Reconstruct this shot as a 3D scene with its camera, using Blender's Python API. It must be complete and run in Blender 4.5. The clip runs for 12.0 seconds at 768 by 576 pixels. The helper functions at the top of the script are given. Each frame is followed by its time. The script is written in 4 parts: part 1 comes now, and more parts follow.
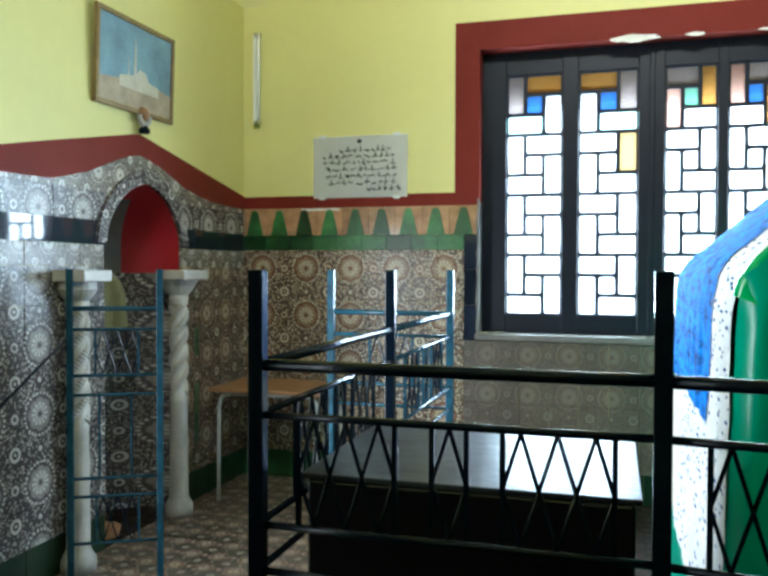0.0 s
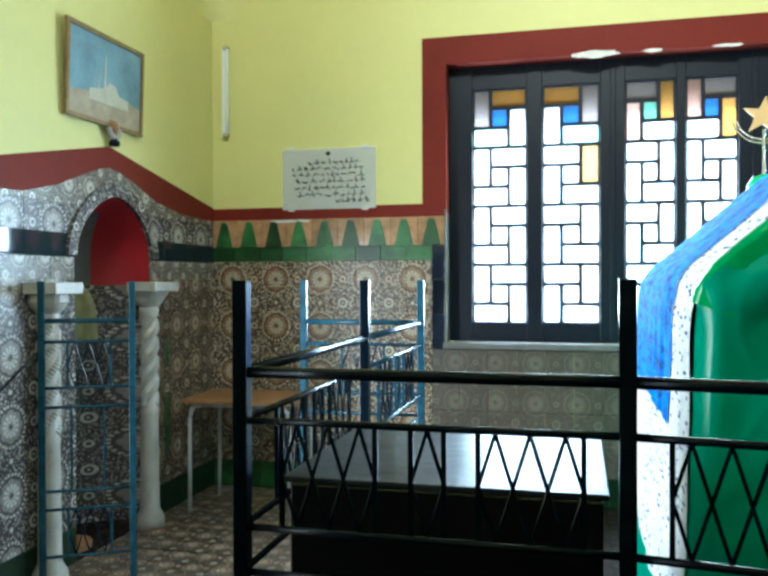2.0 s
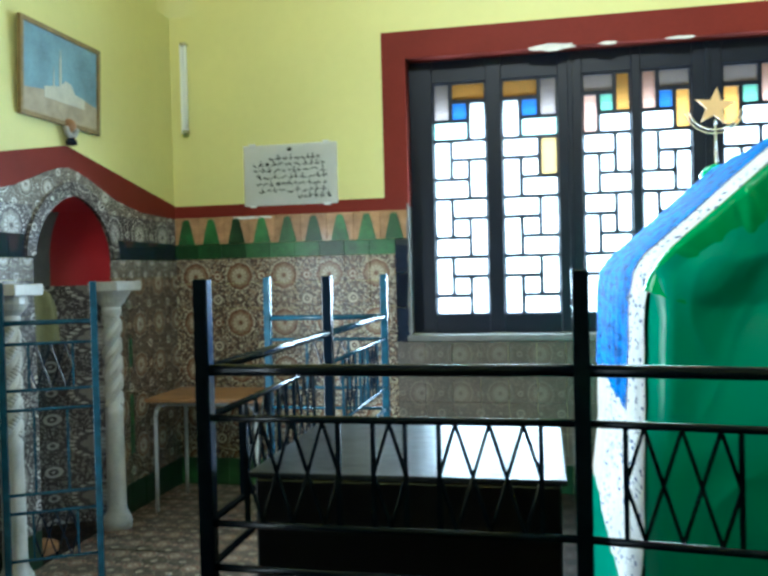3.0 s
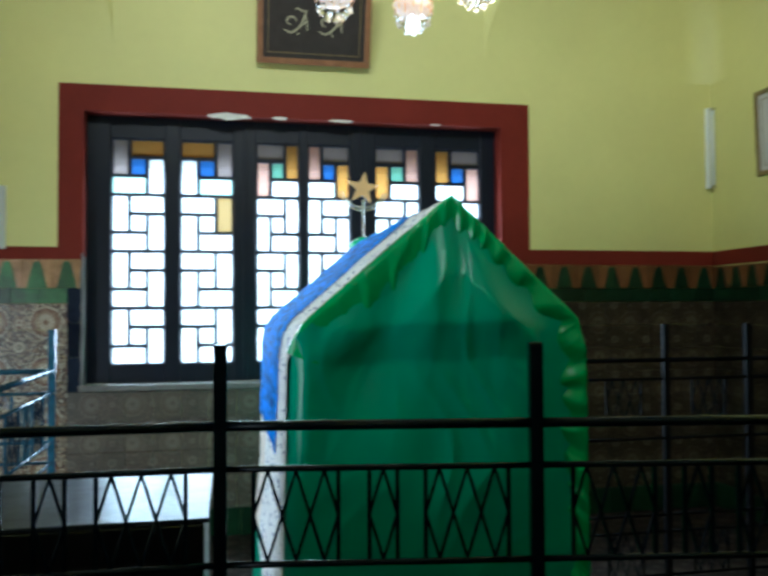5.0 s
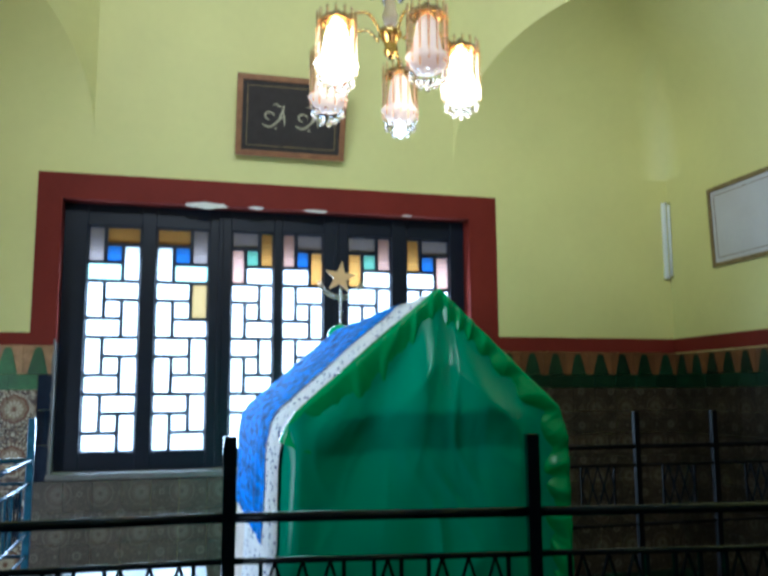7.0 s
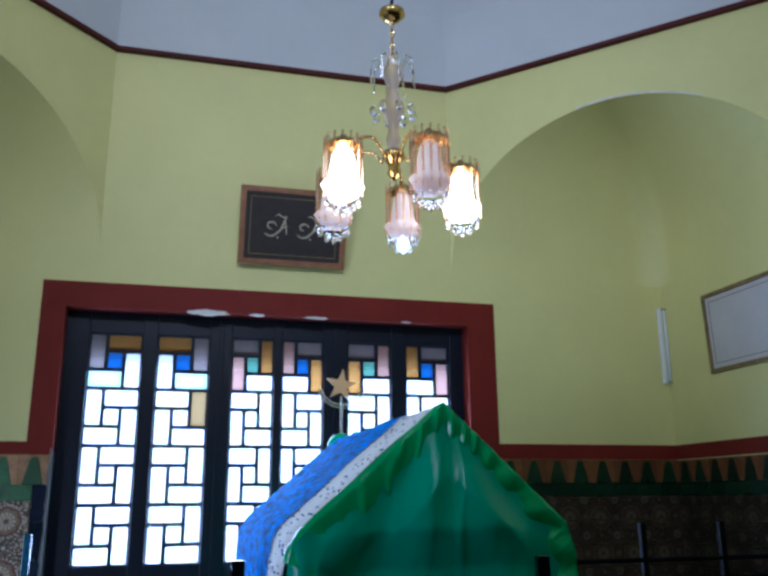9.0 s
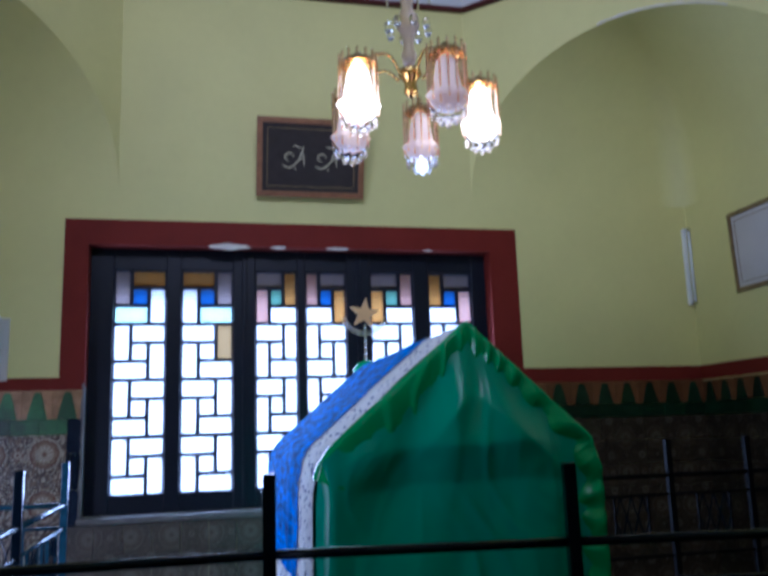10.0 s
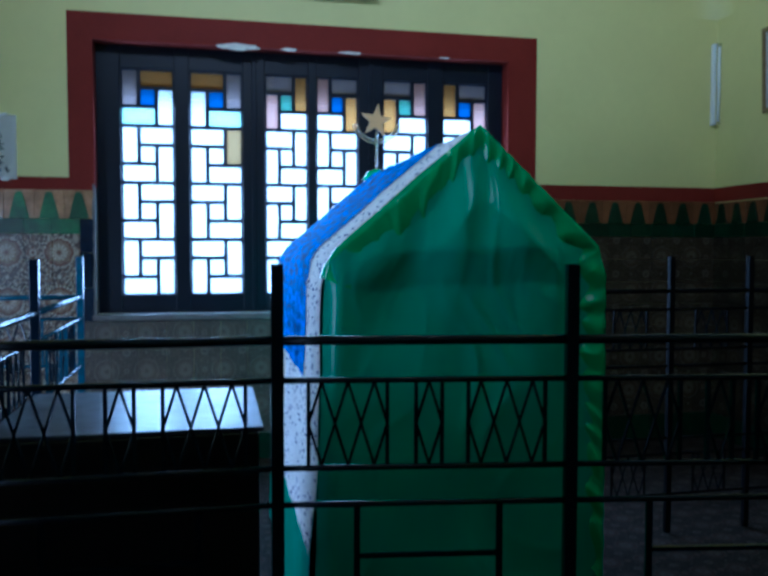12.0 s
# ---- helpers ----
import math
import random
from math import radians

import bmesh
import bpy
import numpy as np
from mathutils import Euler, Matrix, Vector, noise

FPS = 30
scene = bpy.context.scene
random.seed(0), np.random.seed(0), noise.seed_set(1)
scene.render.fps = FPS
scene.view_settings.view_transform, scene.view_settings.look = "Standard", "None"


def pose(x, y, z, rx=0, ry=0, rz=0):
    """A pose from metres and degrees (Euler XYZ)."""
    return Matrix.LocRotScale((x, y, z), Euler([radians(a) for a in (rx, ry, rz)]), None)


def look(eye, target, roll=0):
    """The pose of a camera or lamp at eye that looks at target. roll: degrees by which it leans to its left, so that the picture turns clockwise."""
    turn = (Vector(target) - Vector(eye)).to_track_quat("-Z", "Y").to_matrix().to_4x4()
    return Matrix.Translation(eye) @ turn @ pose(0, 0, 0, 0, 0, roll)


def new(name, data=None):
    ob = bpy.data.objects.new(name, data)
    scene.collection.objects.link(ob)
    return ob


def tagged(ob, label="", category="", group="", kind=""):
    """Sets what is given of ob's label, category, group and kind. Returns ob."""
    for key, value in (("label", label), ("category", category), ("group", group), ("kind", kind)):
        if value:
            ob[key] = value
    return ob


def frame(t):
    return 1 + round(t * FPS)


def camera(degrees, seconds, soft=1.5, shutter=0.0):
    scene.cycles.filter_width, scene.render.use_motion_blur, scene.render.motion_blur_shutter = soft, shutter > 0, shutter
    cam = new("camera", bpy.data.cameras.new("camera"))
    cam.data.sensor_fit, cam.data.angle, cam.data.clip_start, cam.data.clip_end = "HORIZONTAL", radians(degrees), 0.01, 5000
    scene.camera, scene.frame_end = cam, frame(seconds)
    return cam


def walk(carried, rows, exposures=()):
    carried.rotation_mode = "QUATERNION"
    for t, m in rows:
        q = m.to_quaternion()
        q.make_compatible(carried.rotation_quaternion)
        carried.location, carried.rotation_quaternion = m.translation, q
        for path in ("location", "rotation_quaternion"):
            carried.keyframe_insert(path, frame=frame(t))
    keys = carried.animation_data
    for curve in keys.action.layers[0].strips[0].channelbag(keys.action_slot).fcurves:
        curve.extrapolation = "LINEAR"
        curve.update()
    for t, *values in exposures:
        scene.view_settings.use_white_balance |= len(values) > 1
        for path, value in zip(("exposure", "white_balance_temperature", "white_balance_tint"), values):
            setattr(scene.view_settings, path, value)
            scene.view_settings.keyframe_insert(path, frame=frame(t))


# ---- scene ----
import functools

cam = camera(51.8, 12.0, soft=3.0, shutter=0.6)
PATH = [
    (0, (-0.416, -0.033, 1.566), (-0.973, 1.888, 1.52), 0.2),
    (0.5, (-0.427, -0.08, 1.567), (-0.97, 1.844, 1.539), 0.1),
    (1, (-0.418, -0.092, 1.564), (-0.891, 1.85, 1.514), 0.6),
    (1.5, (-0.417, -0.108, 1.565), (-0.889, 1.835, 1.538), 0.1),
    (2, (-0.423, -0.111, 1.564), (-0.896, 1.833, 1.545), -0.2),
    (2.5, (-0.43, -0.104, 1.565), (-0.867, 1.848, 1.54), -0.9),
    (4.5, (-0.261, -0.414, 1.619), (-0.177, 1.583, 1.555), -0.8),
    (5, (-0.316, -0.497, 1.644), (0.075, 1.463, 1.702), -0.3),
    (5.5, (-0.389, -0.525, 1.643), (0.099, 1.414, 1.698), 0.5),
    (6, (-0.422, -0.541, 1.646), (0.063, 1.397, 1.751), -0.3),
    (6.5, (-0.432, -0.551, 1.658), (0.066, 1.379, 1.827), -0.6),
    (7, (-0.452, -0.574, 1.667), (0.04, 1.346, 1.933), -0.3),
    (7.5, (-0.465, -0.592, 1.696), (0.041, 1.304, 2.078), 0.2),
    (9.5, (-0.5, -0.617, 1.709), (-0.018, 1.255, 2.224), -0.8),
    (10, (-0.491, -0.593, 1.66), (-0.046, 1.324, 2.016), -1.9),
    (10.5, (-0.49, -0.593, 1.656), (-0.057, 1.343, 1.909), -1.7),
    (11, (-0.485, -0.587, 1.635), (-0.033, 1.359, 1.737), -1.8),
    (11.5, (-0.476, -0.573, 1.621), (-0.029, 1.377, 1.607), -0.9),
    (12, (-0.483, -0.57, 1.603), (-0.064, 1.383, 1.505), 0.1),
]

EXPOSURES = [(0.0, 0.03, 5800, 3), (2.7, 0.15, 5480, -2), (4.5, -0.85, 5500, 0), (5.5, -0.9, 5450, 2), (7.0, -0.82, 5120, 6), (9.5, -1.54, 4660, 25), (10.0, -1.62, 4680, 29), (10.5, -1.75, 4550, 27), (11.0, -1.9, 4420, 22), (11.5, -1.75, 4300, 17), (12.0, -1.5, 4120, 9)]
walk(cam, [(t, look(eye, target, roll)) for t, eye, target, roll in PATH], EXPOSURES)

# ---- the room's main lines, metres ----
XL, XR = -3.14, 3.72           # side walls
YB, YW = -1.36, 5.5           # back wall, window wall
XC, YC, HALF = 0.29, 2.07, 3.43           # middle of the room
OCT = 1.42                    # half a side of the octagon
SPRING, APEX, CORNICE = 3.55, 4.79, 5.26
WX0, WX1, WZ0, WZ1 = -1.33, 1.84, 1.12, 3.11   # window opening

# ---- world and lights ----
world = bpy.data.worlds.new("world")
world.use_nodes = True
scene.world = world
sky = world.node_tree.nodes.new("ShaderNodeTexSky")
sky.sky_type, sky.sun_disc = "NISHITA", False
sky.sun_elevation, sky.sun_rotation = radians(50), radians(200)
background = world.node_tree.nodes["Background"]
background.inputs["Strength"].default_value = 0.1
world.node_tree.links.new(sky.outputs["Color"], background.inputs["Color"])


def area_lamp(name, eye, target, width, height, watts, colour, spread=180):
    lamp = bpy.data.lights.new(name, "AREA")
    lamp.shape, lamp.size, lamp.size_y, lamp.energy, lamp.color = "RECTANGLE", width, height, watts, colour
    lamp.spread = radians(spread)
    ob = new(name, lamp)
    ob.matrix_world = look(eye, target)
    return ob


# daylight in the window's opening and in the side doorway; two unseen drum lights behind the camera are added to
# brighten the upper walls
area_lamp("window_daylight", (0.255, 5.8, 1.93), (0.255, 0.0, 1.93), 3.1, 1.6, 700, (0.74, 0.88, 1.0))
area_lamp("added_drum_light", (XC - 0.5, YB + 0.14, 5.72), (XC - 0.7, 5.5, 4.5), 1.5, 0.6, 84, (1.0, 0.96, 0.86), 98)
area_lamp("added_drum_light", (XC - 2.28, YC - 2.28, 5.72), (2.6, 4.9, 5.1), 1.5, 0.6, 55, (0.97, 0.98, 0.94), 86)
area_lamp("doorway_daylight", (XL - 0.2, 1.6, 1.05), (-1.11, 3.61, 1.1), 1.1, 2.05, 66, (0.95, 0.97, 1.0), 88)


# ---- materials ----
def material(name, colour, rough=0.6, metal=0.0, vary=0.12, scale=6.0, fine=60.0, bump=0.02, coat=0.0, random_amount=0.0, spec=0.5):
    m = bpy.data.materials.new(name)
    m.use_nodes = True
    nt = m.node_tree
    nodes, links = nt.nodes, nt.links
    b = nodes["Principled BSDF"]
    b.inputs["Roughness"].default_value, b.inputs["Metallic"].default_value = rough, metal
    b.inputs["Coat Weight"].default_value, b.inputs["Specular IOR Level"].default_value = coat, spec
    geo = nodes.new("ShaderNodeNewGeometry")
    n1, n2 = nodes.new("ShaderNodeTexNoise"), nodes.new("ShaderNodeTexNoise")
    n1.inputs["Scale"].default_value, n2.inputs["Scale"].default_value = scale, fine
    n1.inputs["Detail"].default_value = n2.inputs["Detail"].default_value = 4
    links.new(geo.outputs["Position"], n1.inputs["Vector"])
    links.new(geo.outputs["Position"], n2.inputs["Vector"])
    mixed = nodes.new("ShaderNodeMath")
    mixed.operation = "MULTIPLY_ADD"
    mixed.inputs[1].default_value = 0.35
    links.new(n2.outputs["Fac"], mixed.inputs[0])
    links.new(n1.outputs["Fac"], mixed.inputs[2])
    value = nodes.new("ShaderNodeMapRange")
    value.inputs["From Min"].default_value, value.inputs["From Max"].default_value = 0.4, 0.95
    value.inputs["To Min"].default_value, value.inputs["To Max"].default_value = 1 - vary, 1 + vary
    links.new(mixed.outputs[0], value.inputs["Value"])
    last = value.outputs["Result"]
    if random_amount:
        info = nodes.new("ShaderNodeObjectInfo")
        r = nodes.new("ShaderNodeMapRange")
        r.inputs["To Min"].default_value, r.inputs["To Max"].default_value = 1 - random_amount, 1 + random_amount
        links.new(info.outputs["Random"], r.inputs["Value"])
        mul = nodes.new("ShaderNodeMath")
        mul.operation = "MULTIPLY"
        links.new(last, mul.inputs[0])
        links.new(r.outputs["Result"], mul.inputs[1])
        last = mul.outputs[0]
    hsv = nodes.new("ShaderNodeHueSaturation")
    hsv.inputs["Color"].default_value = (*colour, 1)
    links.new(last, hsv.inputs["Value"])
    links.new(hsv.outputs["Color"], b.inputs["Base Color"])
    if bump:
        bm_ = nodes.new("ShaderNodeBump")
        bm_.inputs["Strength"].default_value, bm_.inputs["Distance"].default_value = 0.5, bump
        links.new(mixed.outputs[0], bm_.inputs["Height"])
        links.new(bm_.outputs["Normal"], b.inputs["Normal"])
    return m


def node_math(nt, op, a, b=None, c=None):
    n = nt.nodes.new("ShaderNodeMath")
    n.operation = op
    for i, v in enumerate((a, b, c)):
        if v is None:
            continue
        if isinstance(v, (int, float)):
            n.inputs[i].default_value = v
        else:
            nt.links.new(v, n.inputs[i])
    return n.outputs[0]


def mosaic(name, axis, period, light, mid, dark, accent, rough=0.26, fleck=0.2, spec=0.4):
    """Glazed mosaic of lobed rosettes, ringed roundels and small knots on a flecked ground; axis: the level axis of the wall (0: x, 1: y, 2: floor)."""
    m = material(name, mid, rough=rough, vary=0.22, scale=3.0, bump=0.0, spec=spec)
    nt = m.node_tree
    b = nt.nodes["Principled BSDF"]
    geo = nt.nodes["Geometry"]
    sep = nt.nodes.new("ShaderNodeSeparateXYZ")
    nt.links.new(geo.outputs["Position"], sep.inputs[0])
    u = sep.outputs[0] if axis in (0, 2) else sep.outputs[1]
    v = sep.outputs[1] if axis == 2 else sep.outputs[2]
    M = functools.partial(node_math, nt)

    def cell(du, dv):
        a = M("SUBTRACT", M("FRACT", M("ADD", M("DIVIDE", u, period), du)), 0.5)
        c = M("SUBTRACT", M("FRACT", M("ADD", M("DIVIDE", v, period), dv)), 0.5)
        r = M("SQRT", M("ADD", M("MULTIPLY", a, a), M("MULTIPLY", c, c)))
        return r, M("ARCTAN2", c, a)

    def ring(r, at, wide):
        return M("LESS_THAN", M("ABSOLUTE", M("SUBTRACT", r, at)), wide)

    r1, t1 = cell(0.0, 0.0)
    r2, t2 = cell(0.5, 0.5)
    r3, t3 = cell(0.5, 0.0)
    r4, t4 = cell(0.0, 0.5)
    lobes = M("MULTIPLY_ADD", M("ABSOLUTE", M("COSINE", M("MULTIPLY", t1, 4.0))), 0.035, 0.235)
    disc = M("LESS_THAN", r1, lobes)
    rim = M("LESS_THAN", M("ABSOLUTE", M("SUBTRACT", r1, lobes)), 0.022)
    petals = M("MULTIPLY", M("LESS_THAN", M("ABSOLUTE", M("SUBTRACT", r1, 0.115)), 0.055), M("GREATER_THAN", M("ABSOLUTE", M("COSINE", M("MULTIPLY", t1, 6.0))), 0.55))
    hub = M("LESS_THAN", r1, 0.035)
    beads = M("MULTIPLY", ring(r1, 0.305, 0.02), M("GREATER_THAN", M("SINE", M("MULTIPLY", t1, 26.0)), -0.1))
    eye = M("LESS_THAN", r2, 0.13)
    eye_ring = ring(r2, 0.085, 0.024)
    eye_star = M("LESS_THAN", r2, 0.025)
    small = M("LESS_THAN", r3, M("MULTIPLY_ADD", M("COSINE", M("MULTIPLY", t3, 4.0)), 0.02, 0.105))
    small_ring = M("LESS_THAN", M("ABSOLUTE", M("SUBTRACT", r3, 0.055)), 0.017)
    knot = M("LESS_THAN", r4, M("MULTIPLY_ADD", M("COSINE", M("MULTIPLY", t4, 8.0)), 0.03, 0.085))
    knot_hub = M("LESS_THAN", r4, 0.04)
    vor, crumbs = nt.nodes.new("ShaderNodeTexVoronoi"), nt.nodes.new("ShaderNodeTexVoronoi")
    vor.inputs["Scale"].default_value, crumbs.inputs["Scale"].default_value = 15.0 / period, 22.0 / period
    nt.links.new(geo.outputs["Position"], vor.inputs["Vector"])
    nt.links.new(geo.outputs["Position"], crumbs.inputs["Vector"])
    chips = M("LESS_THAN", vor.outputs["Distance"], 0.4)
    flecks = M("LESS_THAN", crumbs.outputs["Distance"], fleck)

    def blend(base, colour, mask):
        n = nt.nodes.new("ShaderNodeMix")
        n.data_type = "RGBA"
        nt.links.new(mask, n.inputs["Factor"])
        if isinstance(base, tuple):
            n.inputs["A"].default_value = (*base, 1)
        else:
            nt.links.new(base, n.inputs["A"])
        n.inputs["B"].default_value = (*colour, 1)
        return n.outputs["Result"]

    c = blend(dark, mid, chips)
    c = blend(c, light, flecks)
    for colour, mask in ((mid, disc), (accent, rim), (light, petals), (accent, hub), (light, beads), (dark, eye), (light, eye_ring), (light, eye_star),
                         (accent, small), (light, small_ring), (dark, knot), (light, knot_hub)):
        c = blend(c, colour, mask)
    hsv = nt.nodes["Hue/Saturation/Value"]
    nt.links.new(c, hsv.inputs["Color"])
    return m


def emitter(name, colour, strength):
    m = bpy.data.materials.new(name)
    m.use_nodes = True
    b = m.node_tree.nodes["Principled BSDF"]
    b.inputs["Base Color"].default_value = (0.9, 0.88, 0.82, 1)
    b.inputs["Emission Color"].default_value, b.inputs["Emission Strength"].default_value = (*colour, 1), strength
    return m


def pane_glass(name, tint, haze=0.12):
    """Thin frosted pane: tinted see-through, some haze, a glossy face."""
    m = bpy.data.materials.new(name)
    m.use_nodes = True
    nt = m.node_tree
    nt.nodes.remove(nt.nodes["Principled BSDF"])
    out = nt.nodes["Material Output"]
    clear, soft, gloss = (nt.nodes.new("ShaderNodeBsdf" + k) for k in ("Transparent", "Translucent", "Glossy"))
    clear.inputs["Color"].default_value = soft.inputs["Color"].default_value = (*tint, 1)
    gloss.inputs["Roughness"].default_value = 0.08
    a, b = nt.nodes.new("ShaderNodeMixShader"), nt.nodes.new("ShaderNodeMixShader")
    a.inputs[0].default_value = haze
    b.inputs[0].default_value = 0.05
    nt.links.new(clear.outputs[0], a.inputs[1])
    nt.links.new(soft.outputs[0], a.inputs[2])
    nt.links.new(a.outputs[0], b.inputs[1])
    nt.links.new(gloss.outputs[0], b.inputs[2])
    nt.links.new(b.outputs[0], out.inputs["Surface"])
    return m


def crystal(name, tint=(1, 1, 1), rough=0.02):
    m = bpy.data.materials.new(name)
    m.use_nodes = True
    b = m.node_tree.nodes["Principled BSDF"]
    b.inputs["Base Color"].default_value = (*tint, 1)
    b.inputs["Roughness"].default_value, b.inputs["IOR"].default_value = rough, 1.5
    b.inputs["Transmission Weight"].default_value = 1.0
    return m


WALL = material("yellow_green_wall_paint", (0.69, 0.64, 0.245), rough=0.6, vary=0.05, scale=1.3, fine=14, bump=0.004)
WHITE = material("white_dome_paint", (0.56, 0.56, 0.55), rough=0.7, vary=0.06, scale=1.5, bump=0.004)
RED = material("dark_red_paint", (0.17, 0.022, 0.014), rough=0.55, vary=0.15, scale=3, bump=0.003, spec=0.1)
RED_DARK = material("maroon_moulding_paint", (0.075, 0.012, 0.012), rough=0.5, vary=0.2, scale=3, bump=0.003, spec=0.2)
CRIMSON = material("crimson_niche_paint", (0.42, 0.012, 0.02), rough=0.5, vary=0.1, scale=3, bump=0.003)
PLASTER = material("bare_plaster", (0.72, 0.68, 0.62), rough=0.9, vary=0.15, scale=20)
FRAME = material("dark_window_paint", (0.006, 0.008, 0.016), rough=0.4, vary=0.2, scale=4, bump=0.002, spec=0.2)
STONE = material("grey_sill_stone", (0.13, 0.12, 0.11), rough=0.5, vary=0.3, scale=9, bump=0.003)
MARBLE = material("white_marble", (0.46, 0.44, 0.4), rough=0.4, vary=0.25, scale=7, bump=0.003)
IRON = material("dark_blue_iron_paint", (0.0035, 0.0085, 0.017), rough=0.22, vary=0.25, scale=18, bump=0.001, spec=0.2)
# iron paint for the dim far right, its shade in the darker, duller colour
IRON_SHADED = material("shaded_iron_paint", (0.004, 0.004, 0.005), rough=0.65, vary=0.25, scale=18, bump=0.002, spec=0.06)
IRON_LIGHT = material("light_blue_iron_paint", (0.013, 0.052, 0.08), rough=0.26, vary=0.45, scale=18, bump=0.001, spec=0.22)
BLACK_STONE = material("black_polished_stone", (0.006, 0.006, 0.007), rough=0.3, vary=0.3, scale=5, fine=90, bump=0.0)
SLAB_TOP = material("grey_polished_slab", (0.04, 0.045, 0.055), rough=0.3, vary=0.8, scale=6, fine=26, bump=0.007, spec=0.08)
GREEN_SATIN = material("green_satin", (0.004, 0.36, 0.225), rough=0.3, vary=0.06, scale=3, fine=200, bump=0.001, spec=0.5)
GREEN_TRIM = material("bright_green_satin", (0.012, 0.4, 0.12), rough=0.2, vary=0.1, scale=4, fine=200, bump=0.001)
BLUE_CLOTH = material("blue_brocade", (0.008, 0.17, 0.66), rough=0.85, vary=0.95, scale=30, fine=80, bump=0.008, spec=0.05)
LACE = material("white_dotted_cloth", (0.72, 0.75, 0.78), rough=0.85, vary=0.08, scale=10, spec=0.05)
def stretched(mat, factor):
    """Lengthen a cloth's pattern along its run."""
    nt = mat.node_tree
    mapping = nt.nodes.new("ShaderNodeMapping")
    mapping.inputs["Scale"].default_value = (1, factor, 1)
    geo = nt.nodes["Geometry"]
    for link in list(geo.outputs["Position"].links):
        nt.links.new(mapping.outputs[0], link.to_socket)
    nt.links.new(geo.outputs["Position"], mapping.inputs["Vector"])


dots = LACE.node_tree.nodes.new("ShaderNodeTexVoronoi")
dots.inputs["Scale"].default_value = 44.0
LACE.node_tree.links.new(LACE.node_tree.nodes["Geometry"].outputs["Position"], dots.inputs["Vector"])
dotted = LACE.node_tree.nodes.new("ShaderNodeMix")
dotted.data_type = "RGBA"
dotted.inputs["A"].default_value, dotted.inputs["B"].default_value = (0.8, 0.83, 0.86, 1), (0.03, 0.08, 0.26, 1)
LACE.node_tree.links.new(node_math(LACE.node_tree, "LESS_THAN", dots.outputs["Distance"], 0.27), dotted.inputs["Factor"])
stretched(LACE, 0.3)
stretched(BLUE_CLOTH, 0.25)
LACE.node_tree.links.new(dotted.outputs["Result"], LACE.node_tree.nodes["Hue/Saturation/Value"].inputs["Color"])
GOLD = material("brass", (0.75, 0.5, 0.18), rough=0.22, metal=1.0, vary=0.1, bump=0.0)
STAR_GOLD = material("gilt_sheet", (0.7, 0.46, 0.2), rough=0.5, metal=0.3, vary=0.15, bump=0.0)
STEEL = material("silver_metal", (0.6, 0.6, 0.6), rough=0.25, metal=1.0, vary=0.1, bump=0.0)
GREY_PAINT = material("pale_grey_enamel", (0.42, 0.42, 0.42), rough=0.35, vary=0.15, scale=20, bump=0.001)
WOOD = material("brown_wood", (0.3, 0.15, 0.06), rough=0.45, vary=0.3, scale=8, bump=0.003)
GOLD_FRAME = material("gilt_wood_frame", (0.22, 0.15, 0.06), rough=0.4, metal=0.2, vary=0.3, scale=15, bump=0.003)
BROWN_FRAME = material("brown_wood_frame", (0.28, 0.12, 0.05), rough=0.4, vary=0.25, scale=15, bump=0.002)
DARK_CLOTH = material("dark_brown_velvet", (0.035, 0.026, 0.022), rough=0.8, vary=0.2, scale=12)
PAPER = material("white_paper", (0.92, 0.92, 0.9), rough=0.7, vary=0.04, scale=5)
PALE_PAPER = material("pale_paper", (0.55, 0.52, 0.52), rough=0.35, vary=0.06, scale=5, coat=0.3)
INK = material("black_ink", (0.03, 0.04, 0.035), rough=0.7, vary=0.2)
GILT_INK = material("gilt_thread", (0.45, 0.4, 0.26), rough=0.5, vary=0.2)
TUBE = material("white_tube_glass", (0.82, 0.83, 0.8), rough=0.25, vary=0.03)
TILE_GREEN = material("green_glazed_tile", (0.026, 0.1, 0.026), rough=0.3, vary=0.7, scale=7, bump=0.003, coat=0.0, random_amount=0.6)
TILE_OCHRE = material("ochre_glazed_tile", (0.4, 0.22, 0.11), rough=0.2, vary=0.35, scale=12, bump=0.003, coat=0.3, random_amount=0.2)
# green and ochre tiles once more, darkened in colour to carry shade
TILE_GREEN_SHADED = material("shaded_green_glazed_tile", (0.007, 0.025, 0.01), rough=0.3, vary=0.35, scale=9, bump=0.003, random_amount=0.3, spec=0.3)
TILE_OCHRE_SHADED = material("shaded_ochre_glazed_tile", (0.15, 0.06, 0.02), rough=0.35, vary=0.25, scale=12, bump=0.003, random_amount=0.25, spec=0.3)
TILE_DARK = material("dark_blue_glazed_tile", (0.015, 0.02, 0.035), rough=0.05, vary=0.3, scale=9, bump=0.0, coat=0.6, random_amount=0.3)
MOSAIC_WARM = mosaic("brown_mosaic_tile", 0, 0.35, (0.5, 0.42, 0.3), (0.25, 0.165, 0.1), (0.09, 0.06, 0.045), (0.15, 0.065, 0.035), fleck=0.37)
MOSAIC_COOL = mosaic("grey_blue_mosaic_tile", 1, 0.34, (0.48, 0.45, 0.41), (0.24, 0.22, 0.2), (0.07, 0.06, 0.06), (0.09, 0.08, 0.08), fleck=0.24)
